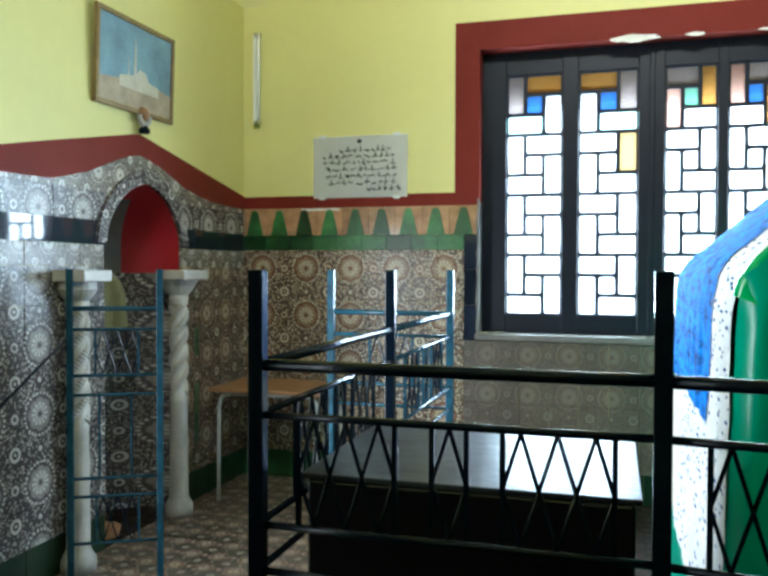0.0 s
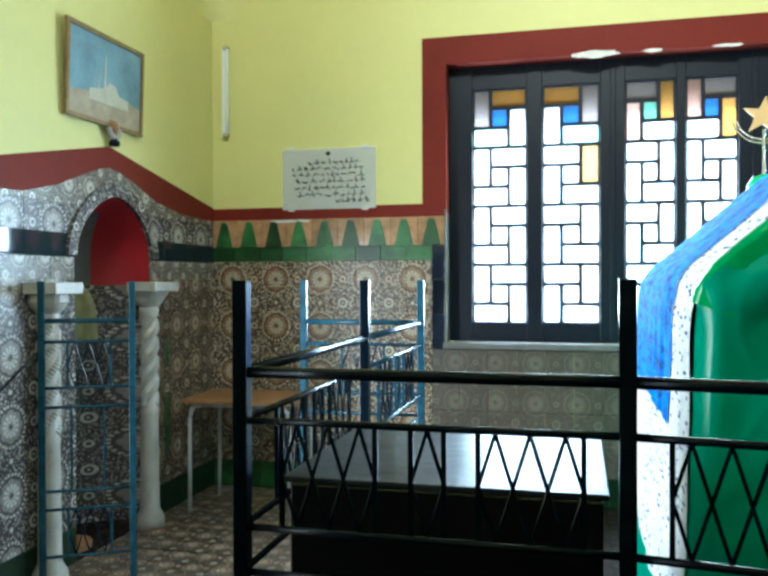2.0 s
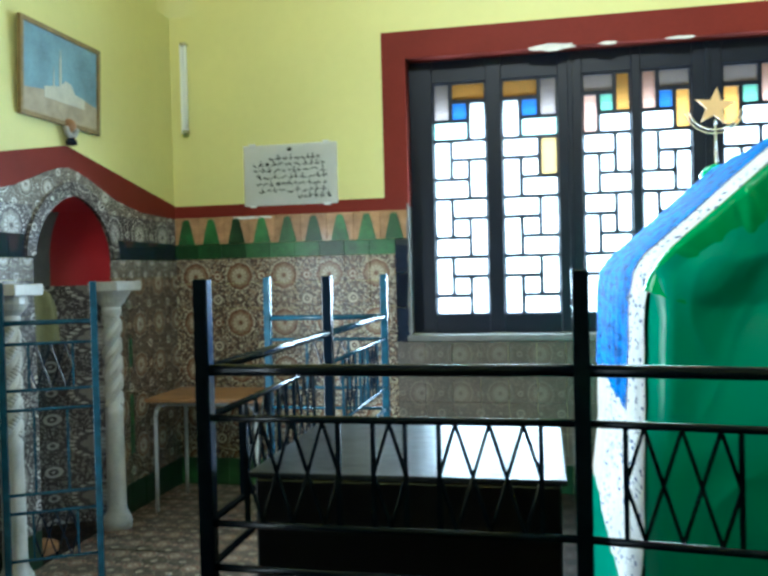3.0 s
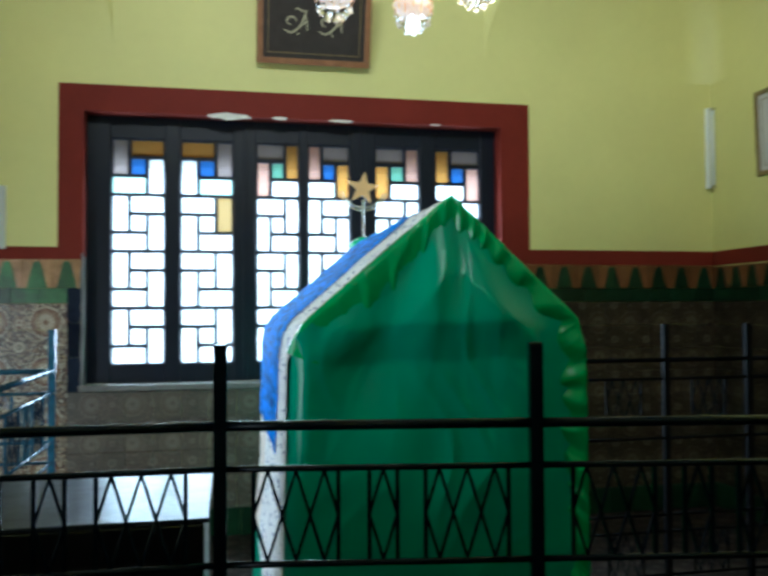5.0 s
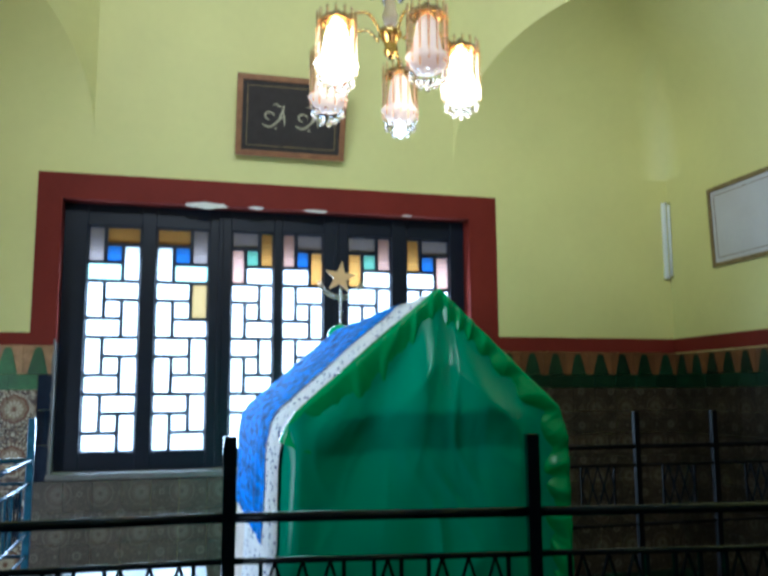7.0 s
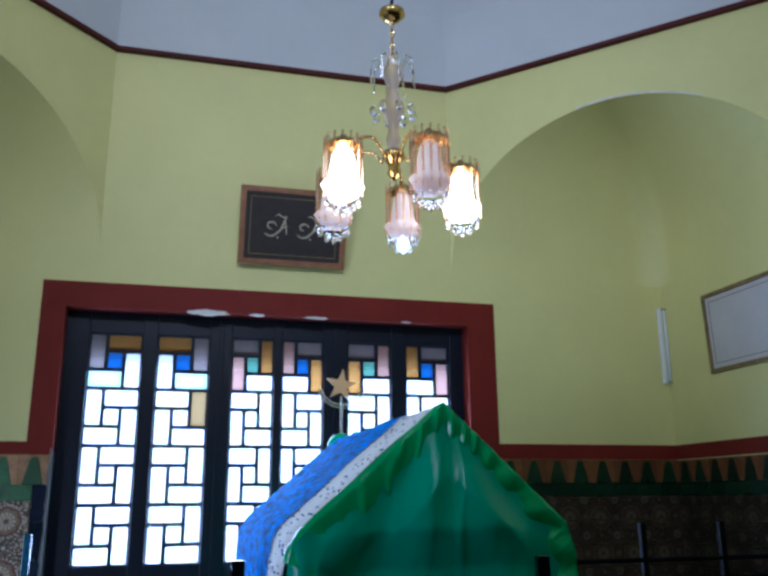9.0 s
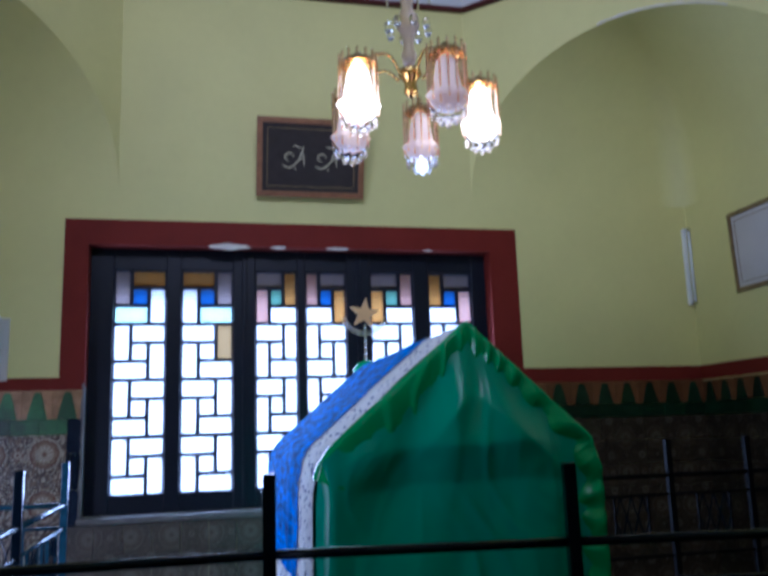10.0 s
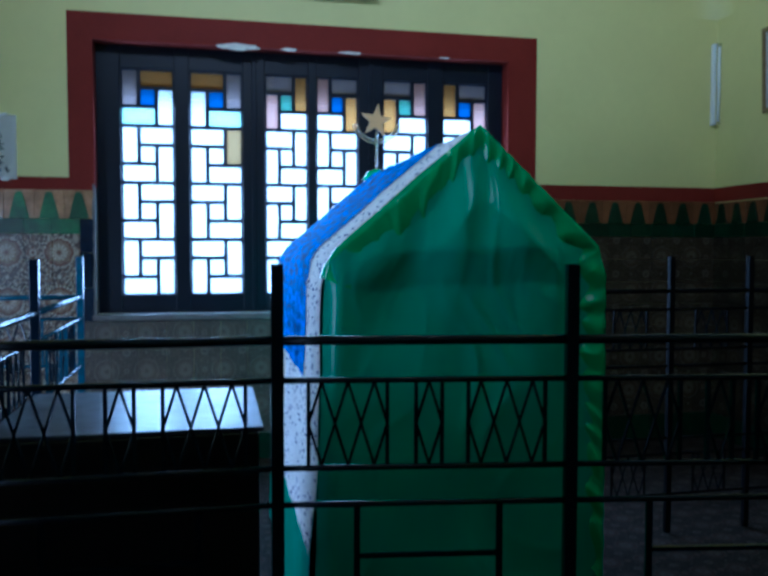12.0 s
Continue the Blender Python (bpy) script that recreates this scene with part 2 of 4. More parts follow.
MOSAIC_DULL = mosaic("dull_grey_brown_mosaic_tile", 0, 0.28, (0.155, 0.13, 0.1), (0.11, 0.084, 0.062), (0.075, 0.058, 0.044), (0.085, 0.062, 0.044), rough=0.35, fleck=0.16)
# floor tile darkened: shade on the slab beyond the left part is in its colour
MOSAIC_FLOOR_SHADED = mosaic("shaded_floor_tile", 2, 0.2, (0.06, 0.05, 0.04), (0.03, 0.022, 0.018), (0.012, 0.01, 0.008), (0.03, 0.013, 0.009), rough=0.75, spec=0.08)
# brown mosaic again, the right side's shade put into its colours
MOSAIC_SHADED = mosaic("shaded_brown_mosaic_tile", 0, 0.28, (0.1, 0.08, 0.052), (0.055, 0.04, 0.022), (0.03, 0.022, 0.014), (0.045, 0.028, 0.016), rough=0.5, spec=0.1)
MOSAIC_SHADED_SIDE = mosaic("shaded_brown_mosaic_tile_side", 1, 0.28, (0.075, 0.06, 0.04), (0.04, 0.03, 0.017), (0.02, 0.015, 0.01), (0.03, 0.02, 0.012), rough=0.5, spec=0.1)
MOSAIC_LACE = mosaic("white_lace_tile", 1, 0.2, (0.56, 0.52, 0.45), (0.32, 0.28, 0.23), (0.13, 0.11, 0.09), (0.1, 0.085, 0.075), fleck=0.12)
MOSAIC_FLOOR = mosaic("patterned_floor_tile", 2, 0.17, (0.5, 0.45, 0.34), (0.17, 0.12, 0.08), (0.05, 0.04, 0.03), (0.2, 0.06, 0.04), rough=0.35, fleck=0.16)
PANES = {k: pane_glass("pane_" + k, c) for k, c in dict(
    white=(0.95, 0.96, 0.97), grey=(0.4, 0.33, 0.31), orange=(0.56, 0.32, 0.09), blue=(0.06, 0.19, 0.46),
    green=(0.24, 0.45, 0.34), pink=(0.6, 0.39, 0.32), pale=(0.7, 0.9, 0.82), amber=(0.42, 0.3, 0.14)).items()}
CRYSTAL = crystal("clear_crystal")
ROD_GLASS = crystal("warm_glass_rod", (1.0, 0.76, 0.64), 0.2)
BULB_WARM = emitter("lit_warm_shade", (1.0, 0.82, 0.55), 32.0)
BULB_DIM = emitter("dim_pink_shade", (1.0, 0.6, 0.46), 0.9)
BULB_COOL = emitter("lit_cool_bulb", (0.8, 0.9, 1.0), 8.0)
FROSTED = crystal("frosted_shade", (1.0, 0.78, 0.64), 0.45)


# ---- mesh helpers ----
def mesh_of(name, bm, mat, smooth=False):
    me = bpy.data.meshes.new(name)
    bmesh.ops.recalc_face_normals(bm, faces=bm.faces)
    bm.to_mesh(me)
    bm.free()
    me.materials.append(mat)
    if smooth:
        for p in me.polygons:
            p.use_smooth = True
    return me


def part(name, bm, mat, parent=None, label="", smooth=False):
    ob = new(name, mesh_of(name, bm, mat, smooth))
    ob.parent = parent
    if label:
        tagged(ob, label)
    return ob


def piece(name, me, parent, at):
    ob = new(name, me)
    ob.parent = parent
    ob.location = at
    return ob


def thing(name, label, category, group="", at=(0, 0, 0), kind=""):
    ob = new(name)
    ob.location = at
    return tagged(ob, label, category, group, kind)


def box(bm, x0, x1, y0, y1, z0, z1, bevel=0.0):
    m = Matrix.Translation(((x0 + x1) / 2, (y0 + y1) / 2, (z0 + z1) / 2)) @ Matrix.Diagonal((x1 - x0, y1 - y0, z1 - z0, 1))
    made = bmesh.ops.create_cube(bm, size=1, matrix=m)
    if bevel:
        edges = list({e for v in made["verts"] for e in v.link_edges})
        bmesh.ops.bevel(bm, geom=edges, offset=bevel, segments=2, affect="EDGES", profile=0.5)
    return bm


def boxes(*rows, bevel=0.0):
    bm = bmesh.new()
    for r in rows:
        box(bm, *r, bevel=bevel)
    return bm


def rod(bm, a, b, radius, sides=8, end=None):
    a, b = Vector(a), Vector(b)
    way = b - a
    m = Matrix.Translation((a + b) / 2) @ way.to_track_quat("Z", "Y").to_matrix().to_4x4()
    bmesh.ops.create_cone(bm, cap_ends=True, segments=sides, radius1=radius, radius2=radius if end is None else end, depth=way.length, matrix=m)
    return bm


def ball(bm, at, radius, u=10, v=7, squash=1.0):
    bmesh.ops.create_uvsphere(bm, u_segments=u, v_segments=v, radius=radius, matrix=Matrix.Translation(at) @ Matrix.Diagonal((1, 1, squash, 1)))
    return bm


def lathe(bm, profile, at=(0, 0, 0), sides=24, wave=0.0, count=8, cap=False):
    rings = []
    for r, z in profile:
        ring = []
        for i in range(sides):
            a = 2 * math.pi * i / sides
            k = r * (1 + wave * math.cos(count * a))
            ring.append(bm.verts.new((at[0] + k * math.cos(a), at[1] + k * math.sin(a), at[2] + z)))
        rings.append(ring)
    for p, q in zip(rings, rings[1:]):
        for i in range(sides):
            bm.faces.new((p[i], p[(i + 1) % sides], q[(i + 1) % sides], q[i]))
    if cap:
        bm.faces.new(rings[0])
        bm.faces.new(rings[-1])
    return bm


def prism(bm, outline, way):
    """A slab with the given outline (points in order), thick by the vector way."""
    a = [bm.verts.new(p) for p in outline]
    b = [bm.verts.new(Vector(p) + Vector(way)) for p in outline]
    bm.faces.new(a)
    bm.faces.new(b[::-1])
    for i in range(len(a)):
        j = (i + 1) % len(a)
        bm.faces.new((a[i], a[j], b[j], b[i]))
    return bm


def sheet(bm, rows):
    grid = [[bm.verts.new(p) for p in row] for row in rows]
    for p, q in zip(grid, grid[1:]):
        for i in range(len(p) - 1):
            bm.faces.new((p[i], p[i + 1], q[i + 1], q[i]))
    return bm


def tube_along(bm, points, radius, sides=6):
    for a, b in zip(points, points[1:]):
        rod(bm, a, b, radius, sides)
    return bm

# ---- the room ----
def structure(name, bm, mat, label, smooth=False):
    return tagged(part(name, bm, mat, None, "", smooth), label, name.split("_")[0], kind="structure")


T = 0.45
wall_north = structure("wall_north", boxes(
    (XL - T, WX0, YW, YW + T, 0, CORNICE), (WX1, XR + T, YW, YW + T, 0, CORNICE),
    (WX0, WX1, YW, YW + T, 0, WZ0 - 0.05), (WX0, WX1, YW, YW + T, WZ1, CORNICE)), WALL,
    "yellow-green painted plaster wall round a wide barred window")
wall_east = structure("wall_east", boxes((XR, XR + T, YB, YW, 0, CORNICE)), WALL, "yellow-green painted plaster side wall above shaded tiles")
wall_south = structure("wall_south", boxes((XL - T, XR + T, YB - T, YB, 0, CORNICE)), WALL, "plain yellow-green plaster wall")
# unseen dark dado slabs, added to cut light bounced off the rear walls
structure("dado_south", boxes((XL, XR, YB, YB + 0.012, 0, 2.01)), MOSAIC_SHADED, "added dark lower wall, out of view")
structure("dado_east_rear", boxes((XR - 0.012, XR, YB + 0.012, 1.49, 0, 2.01), (XR - 0.012, XR, 1.49, 2.29, 0, 1.7)), MOSAIC_SHADED_SIDE, "added dark lower side wall, out of view")
structure("dado_west_rear", boxes((XL, XL + 0.012, YB + 0.012, 1.05, 0, 2.01)), MOSAIC_SHADED_SIDE, "added dark lower side wall beside the doorway, out of view")
floor = structure("floor", boxes((XL - T, XR + T, YB - T, YW + T, -0.2, -0.008)), MOSAIC_FLOOR_SHADED, "patterned red and cream tiled floor")

# west wall with the arched prayer niche
NY, NW, NSPRING, NTOP = 4.15, 0.4, 1.71, 2.075


def niche_half(z):
    """Half width of the niche's opening at a height."""
    if z <= NSPRING:
        return NW
    h = min(1.0, (z - NSPRING) / (NTOP - NSPRING))
    return NW * (1 - h ** 1.9) ** 0.62


arch_z = [NSPRING + (NTOP - NSPRING) * math.sin(math.pi / 2 * i / 12) for i in range(13)]
arch = [(NY + niche_half(z), z) for z in arch_z] + [(NY - niche_half(z), z) for z in arch_z[-2::-1]]
outline = [(YW + T, 0), (NY + NW, 0)] + arch + [(NY - NW, 0), (2.15, 0), (2.15, 2.1), (1.05, 2.1), (1.05, 0), (YB - T, 0), (YB - T, CORNICE), (YW + T, CORNICE)]
bm = prism(bmesh.new(), [(XL, y, z) for y, z in outline], (-0.6, 0, 0))
wall_west = structure("wall_west", bm, WALL, "yellow-green plaster wall with a tiled arched niche")


def niche_rows(zs):
    rows = []
    for z in zs:
        w = niche_half(z)
        rows.append([(XL + 0.001 - 0.5 * (w / NW) * math.sin(math.pi * k / 16), NY + w * math.cos(math.pi * k / 16), z) for k in range(17)])
    return rows


prayer_niche = thing("prayer_niche", "arched prayer niche with crimson vault, tiled lower wall and marble columns", "niche", kind="structure")
part("niche_lower", sheet(bmesh.new(), niche_rows([0, 0.5, 1.0, 1.54])), MOSAIC_COOL, prayer_niche, "grey patterned tile lining", True)
part("niche_vault", sheet(bmesh.new(), [r[:5] for r in niche_rows([1.54, 1.63] + arch_z[:8])]), CRIMSON, prayer_niche, "crimson painted vault", True)
part("niche_crown", sheet(bmesh.new(), niche_rows(arch_z[7:])), CRIMSON, prayer_niche, "crimson painted crown", True)
part("niche_back", sheet(bmesh.new(), [r[4:] for r in niche_rows([1.54, 1.63] + arch_z[:8])]), STONE, prayer_niche, "grey back of the niche", True)
for y, wide in ((NY - 0.71, 0.115), (NY + 0.28, 0.15)):
    col = part("column", lathe(bmesh.new(), [(0.09, 0), (0.09, 0.06), (0.068, 0.1), (0.06, 0.12), (0.054, 0.72), (0.058, 0.75), (0.05, 0.76), (0.044, 1.36)],
                               (XL + 0.07, y, 0), 20, cap=True), MARBLE, prayer_niche, "white marble column with a twisted upper shaft", True)
    bm = bmesh.new()
    for k in range(3):
        turns = [(XL + 0.07 + 0.042 * math.cos(a), y + 0.042 * math.sin(a), 0.78 + 0.56 * i / 40)
                 for i in range(41) for a in [2 * math.pi * (k / 3 + 1.6 * i / 40)]]
        tube_along(bm, turns, 0.022, 6)
    part("twisted_shaft", bm, MARBLE, col, "", True)
    bm = lathe(bmesh.new(), [(0.055, 1.34), (0.062, 1.38), (0.058, 1.40), (0.085, 1.43), (0.1, 1.46), (wide - 0.02, 1.5)], (XL + 0.07, y, 0), 20)
    box(bm, XL + 0.002, XL + 0.2, y - wide, y + wide, 1.5, 1.56, 0.006)
    part("capital", bm, MARBLE, col)

outer_rim = [(NY + (y - NY) * 1.2, NSPRING + (z - NSPRING) * 1.24) for y, z in arch]
bm = bmesh.new()
for p, q, r, s in zip(arch, arch[1:], outer_rim, outer_rim[1:]):
    prism(bm, [(XL, *p), (XL, *q), (XL, *s), (XL, *r)], (0.03, 0, 0))
bmesh.ops.remove_doubles(bm, verts=bm.verts, dist=0.0005)
part("arch_border", bm, MOSAIC_COOL, prayer_niche, "raised patterned tile border round the arch")

# corner squinches and the eight-sided drum
octagon = []
for sx, sy in ((1, 1), (-1, 1), (-1, -1), (1, -1)):
    a, b = (XC + sx * OCT, YC + sy * HALF), (XC + sx * HALF, YC + sy * OCT)
    octagon += [a, b] if sx * sy > 0 else [b, a]


octagon.sort(key=lambda p: math.atan2(p[1] - YC, p[0] - XC))


def squinch(sx, sy):
    """Arched corner: a slanting wall over an arch, and the hollow behind it that runs out into the corner."""
    a = Vector((XC + sx * OCT, YC + sy * HALF, 0))
    b = Vector((XC + sx * HALF, YC + sy * OCT, 0))
    corner = Vector((XC + sx * HALF, YC + sy * HALF, 0))
    mid = (a + b) / 2
    hs = [math.sin(math.pi / 2 * i / 24) for i in range(25)]
    hollow, left, right = [], [], []
    for h in hs:
        z = SPRING + (APEX - SPRING) * h
        k = max(0.0, 1 - h ** 2.1) ** 0.52
        e1, e2, c = mid + (a - mid) * k, mid + (b - mid) * k, mid + (corner - mid) * (max(0.0, 1 - h ** 2.4) ** 0.6)
        row = [e1.lerp(c, i / 8) for i in range(9)] + [c.lerp(e2, i / 8) for i in range(1, 9)]
        hollow.append([(p.x, p.y, z) for p in row])
        left.append((e1.x, e1.y, z))
        right.append((e2.x, e2.y, z))
    bm = sheet(bmesh.new(), hollow)
    structure("squinch_hollow", bm, WALL, "yellow-green plastered hollow under a corner arch", True)
    bm = bmesh.new()
    n = 24
    for side, end in ((left, a), (right, b)):
        tops = [(end + (mid - end) * (i / n)) for i in range(n + 1)]
        prev = None
        for i in range(n + 1):
            p, q = bm.verts.new(side[i]), bm.verts.new((tops[i].x, tops[i].y, CORNICE))
            if prev:
                bm.faces.new((prev[0], p, q, prev[1]))
            prev = (p, q)
    structure("squinch_wall", bm, WALL, "yellow-green plastered slanting wall over a corner arch")


for sx in (1, -1):
    for sy in (1, -1):
        squinch(sx, sy)


def octagon_ring(scale, z):
    return [(XC + (x - XC) * scale, YC + (y - YC) * scale, z) for x, y in octagon]


def eight_sided(name, rows, mat, label, smooth=False):
    bm = sheet(bmesh.new(), [r + r[:1] for r in rows])
    return structure(name, bm, mat, label, smooth)


eight_sided("ceiling", [octagon_ring(1.0, CORNICE + 0.036), octagon_ring(0.995, 6.0)] +
            [octagon_ring(0.99 * math.cos(a), 6.0 + 1.9 * math.sin(a)) for a in [radians(k * 11.2) for k in range(1, 9)]],
            WHITE, "white painted eight-sided dome")
eight_sided("trim", [octagon_ring(1.0, CORNICE - 0.005), octagon_ring(0.985, CORNICE - 0.005), octagon_ring(0.985, CORNICE + 0.028), octagon_ring(1.0, CORNICE + 0.036)],
            RED_DARK, "thin dark red moulding round the foot of the dome")
bm = bmesh.new()
box(bm, XL - T, XR + T, YB - T, YW + T, 8.0, 8.2)
structure("roof_slab", bm, WHITE, "plain roof over the dome")

# unseen window frames, added round the two drum lights
for name, at in (("window_2", (XC - 0.5, YB + 0.02, 0, 0, 0, 0)), ("window_3", (XC - 2.38, YC - 2.38, 0, 0, 0, -45))):
    clerestory = structure(name, boxes((-0.85, -0.77, 0, 0.08, 5.36, 6.08), (0.77, 0.85, 0, 0.08, 5.36, 6.08), (-0.77, 0.77, 0, 0.08, 5.36, 5.42), (-0.77, 0.77, 0, 0.08, 6.02, 6.08)),
                           FRAME, "added dark-framed window in the drum, out of view")
    clerestory.matrix_world = pose(*at)

# painted red bands
band_north = thing("painted_band_north", "dark red painted band framing the window", "painted band", kind="structure")
for r in ((XL, -1.5, YW - 0.006, YW, 2.025, 2.115), (2.075, XR, YW - 0.006, YW, 2.01, 2.13),
          (-1.5, WX0, YW - 0.008, YW, 2.025, 3.30), (WX1, 2.075, YW - 0.008, YW, 2.01, 3.30), (WX0, WX1, YW - 0.008, YW, WZ1, 3.30)):
    part("band", boxes(r), RED, band_north)
structure("painted_band_east", boxes((XR - 0.006, XR, YB, YW, 2.01, 2.13)), RED, "dark red painted band above the tiles")
low = [(5.5, 2.02), (4.95, 2.035), (4.62, 2.09), (4.35, 2.185), (4.2, 2.225), (4.1, 2.24), (4.0, 2.225), (3.86, 2.18), (3.62, 2.09), (3.32, 2.02), (2.9, 2.01), (YB, 2.01)]
high = [(YB, 2.12), (2.9, 2.12), (3.32, 2.21), (4.1, 2.37), (5.5, 2.12)]
structure("painted_band_west", prism(bmesh.new(), [(XL, y, z) for y, z in low + high], (0.006, 0, 0)), RED, "dark red painted gable band over the niche")

# ---- window ----
window = thing("window_1", "wide dark-framed window of small clear and coloured panes in a pinwheel lattice", "window", kind="structure")
COLS = [(-1.157, -0.769, 0), (-0.658, -0.262, 1), (-0.091, 0.242, 1), (0.307, 0.642, 0), (0.84, 1.208, 1), (1.335, 1.714, 0)]
PZ0, PZ1, WY = 1.25, 2.95, 5.66
edges = [WX0] + [v for c in COLS for v in c[:2]] + [WX1]
bm = bmesh.new()
for i in range(0, len(edges), 2):
    box(bm, edges[i], edges[i + 1], WY - 0.02, WY + 0.06, WZ0, WZ1, 0.006)
for x0, x1, _ in COLS:
    box(bm, x0, x1, WY - 0.012, WY + 0.055, WZ0, PZ0)
    box(bm, x0, x1, WY - 0.012, WY + 0.055, PZ1, WZ1)
part("window_frame", bm, FRAME, window, "dark blue-black painted frame")
for x in (-0.175, 0.741):
    part("meeting_bead", boxes((x - 0.018, x + 0.018, WY - 0.034, WY - 0.022, WZ0 + 0.02, WZ1 - 0.02), bevel=0.004), FRAME, window)
part("window_sill", boxes((WX0 - 0.02, WX1 + 0.02, YW - 0.035, WY - 0.02, WZ0 - 0.045, WZ0), bevel=0.008), STONE, window, "worn grey stone sill")
part("reveal_lining", boxes((WX0, WX0 + 0.004, YW - 0.006, WY - 0.02, 2.05, WZ1), (WX1 - 0.004, WX1, YW - 0.006, WY - 0.02, WZ0, WZ1),
                            (WX0, WX1, YW - 0.006, WY - 0.02, WZ1 - 0.004, WZ1)), RED, window, "dark red painted reveal")
part("lower_reveal", boxes((WX0, WX0 + 0.004, YW - 0.006, WY - 0.02, WZ0, 2.05)), STONE, window, "grey plaster lower reveal")
CELL = (PZ1 - PZ0) / 4
UPPER = [dict(tall="grey", wide="orange", mid="blue", tall2="white", wide2="pale"), dict(tall="grey", wide="orange", mid="blue", tall2="white", wide2="pale"),
         dict(tall="orange", wide="grey", mid="green", tall2="pink", wide2="white"), dict(tall="pink", wide="grey", mid="blue", tall2="orange", wide2="white"),
         dict(tall="pink", wide="grey", mid="green", tall2="orange", wide2="white"), dict(tall="orange", wide="grey", mid="blue", tall2="pink", wide2="white")]
BAR = 0.021
for ci, (x0, x1, flip) in enumerate(COLS):
    w = (x1 - x0) / 3
    bars = bmesh.new()
    for g in range(4):
        z0 = PZ0 + (3 - g) * CELL
        t = CELL / 3
        spots = dict(tall=(0, 1, 1, 3), wide=(1, 3, 2, 3), mid=(1, 2, 1, 2), tall2=(2, 3, 0, 2), wide2=(0, 2, 0, 1))
        for key, (a, b, c, d) in spots.items():
            if flip:
                a, b = 3 - b, 3 - a
            kind = UPPER[ci][key] if g == 0 else "white"
            if ci == 1 and g == 1 and key == "tall":
                kind = "amber"
            px0, px1, pz0, pz1 = x0 + a * w, x0 + b * w, z0 + c * t, z0 + d * t
            pane = part("pane", boxes((px0 + BAR * 0.5, px1 - BAR * 0.5, WY + 0.02, WY + 0.026, pz0 + BAR * 0.5, pz1 - BAR * 0.5)), PANES[kind], window, kind + " glass pane")
            pane.visible_shadow = False
            # the came round each pane
            e = BAR * 0.62
            box(bars, px0 - 0.001, px0 + e, WY + 0.006, WY + 0.04, pz0, pz1)
            box(bars, px1 - e, px1 + 0.001, WY + 0.006, WY + 0.04, pz0, pz1)
            for cx, cz, dx, dz in ((px0 + e, pz0 + e, 1, 1), (px1 - e, pz0 + e, -1, 1), (px0 + e, pz1 - e, 1, -1), (px1 - e, pz1 - e, -1, -1)):
                prism(bars, [(cx, WY + 0.008, cz), (cx + 0.008 * dx, WY + 0.008, cz), (cx, WY + 0.008, cz + 0.008 * dz)], (0, 0.03, 0))
            box(bars, px0 + e, px1 - e, WY + 0.007, WY + 0.039, pz0 - 0.001, pz0 + e)
            box(bars, px0 + e, px1 - e, WY + 0.007, WY + 0.039, pz1 - e, pz1 + 0.001)
    part("lattice", bars, FRAME, window)
rnd = random.Random(21)
edge = [(WX0 - 0.004 - 0.012 * rnd.random(), 1.12 + 0.95 * i / 24) for i in range(25)]
part("worn_edge", prism(bmesh.new(), [(WX0 + 0.006, YW - 0.012, 2.07), (WX0 + 0.006, YW - 0.012, 1.12)] + [(x, YW - 0.0135, z) for x, z in edge], (0, -0.003, 0)), STONE, window, "worn grey plaster edge")
# outside: an overhanging porch ceiling that dims the top row, and its front beam
structure("porch_canopy", boxes((-2.6, 3.1, 6.0, 7.6, 3.2, 3.35), (-2.6, 3.1, 6.12, 6.2, 2.83, 3.2)), PLASTER, "pale plaster porch beam outside the window")
for k, (x, w, h) in enumerate(((-0.29, 0.17, 0.028), (0.08, 0.07, 0.014), (0.55, 0.1, 0.014), (1.3, 0.05, 0.008))):
    bm = bmesh.new()
    rnd = random.Random(40 + k)
    pts = [(x + w * math.cos(a) * rnd.uniform(0.75, 1.05), YW - 0.009, WZ1 - 0.006 + h * math.sin(a) * rnd.uniform(0.6, 1.1)) for a in [2 * math.pi * i / 18 for i in range(18)]]
    prism(bm, pts, (0, -0.004, 0))
    structure("bare_patch", bm, PLASTER, "flaked white plaster patch on the window head")


# ---- wall tiles ----
def tile_mesh(name, axis, w, h, d, mat):
    """A glazed tile with chamfered edges, centred; axis 0 faces -y, 1 faces +x, -1 faces -x, 2 faces up."""
    bm = bmesh.new()
    g, c = 0.0006, 0.0016
    back = [(-w / 2 + g, -h / 2 + g), (w / 2 - g, -h / 2 + g), (w / 2 - g, h / 2 - g), (-w / 2 + g, h / 2 - g)]
    loops = []
    for inset, depth in ((0, 0), (0, d - c), (c, d)):
        ring = []
        for u, v in back:
            u, v = u - math.copysign(inset, u), v - math.copysign(inset, v)
            ring.append(bm.verts.new({0: (u, -depth, v), 1: (depth, u, v), -1: (-depth, u, v), 2: (u, v, depth)}[axis]))
        loops.append(ring)
    for p, q in zip(loops, loops[1:]):
        for i in range(4):
            bm.faces.new((p[i], p[(i + 1) % 4], q[(i + 1) % 4], q[i]))
    bm.faces.new(loops[-1])
    return mesh_of(name, bm, mat)


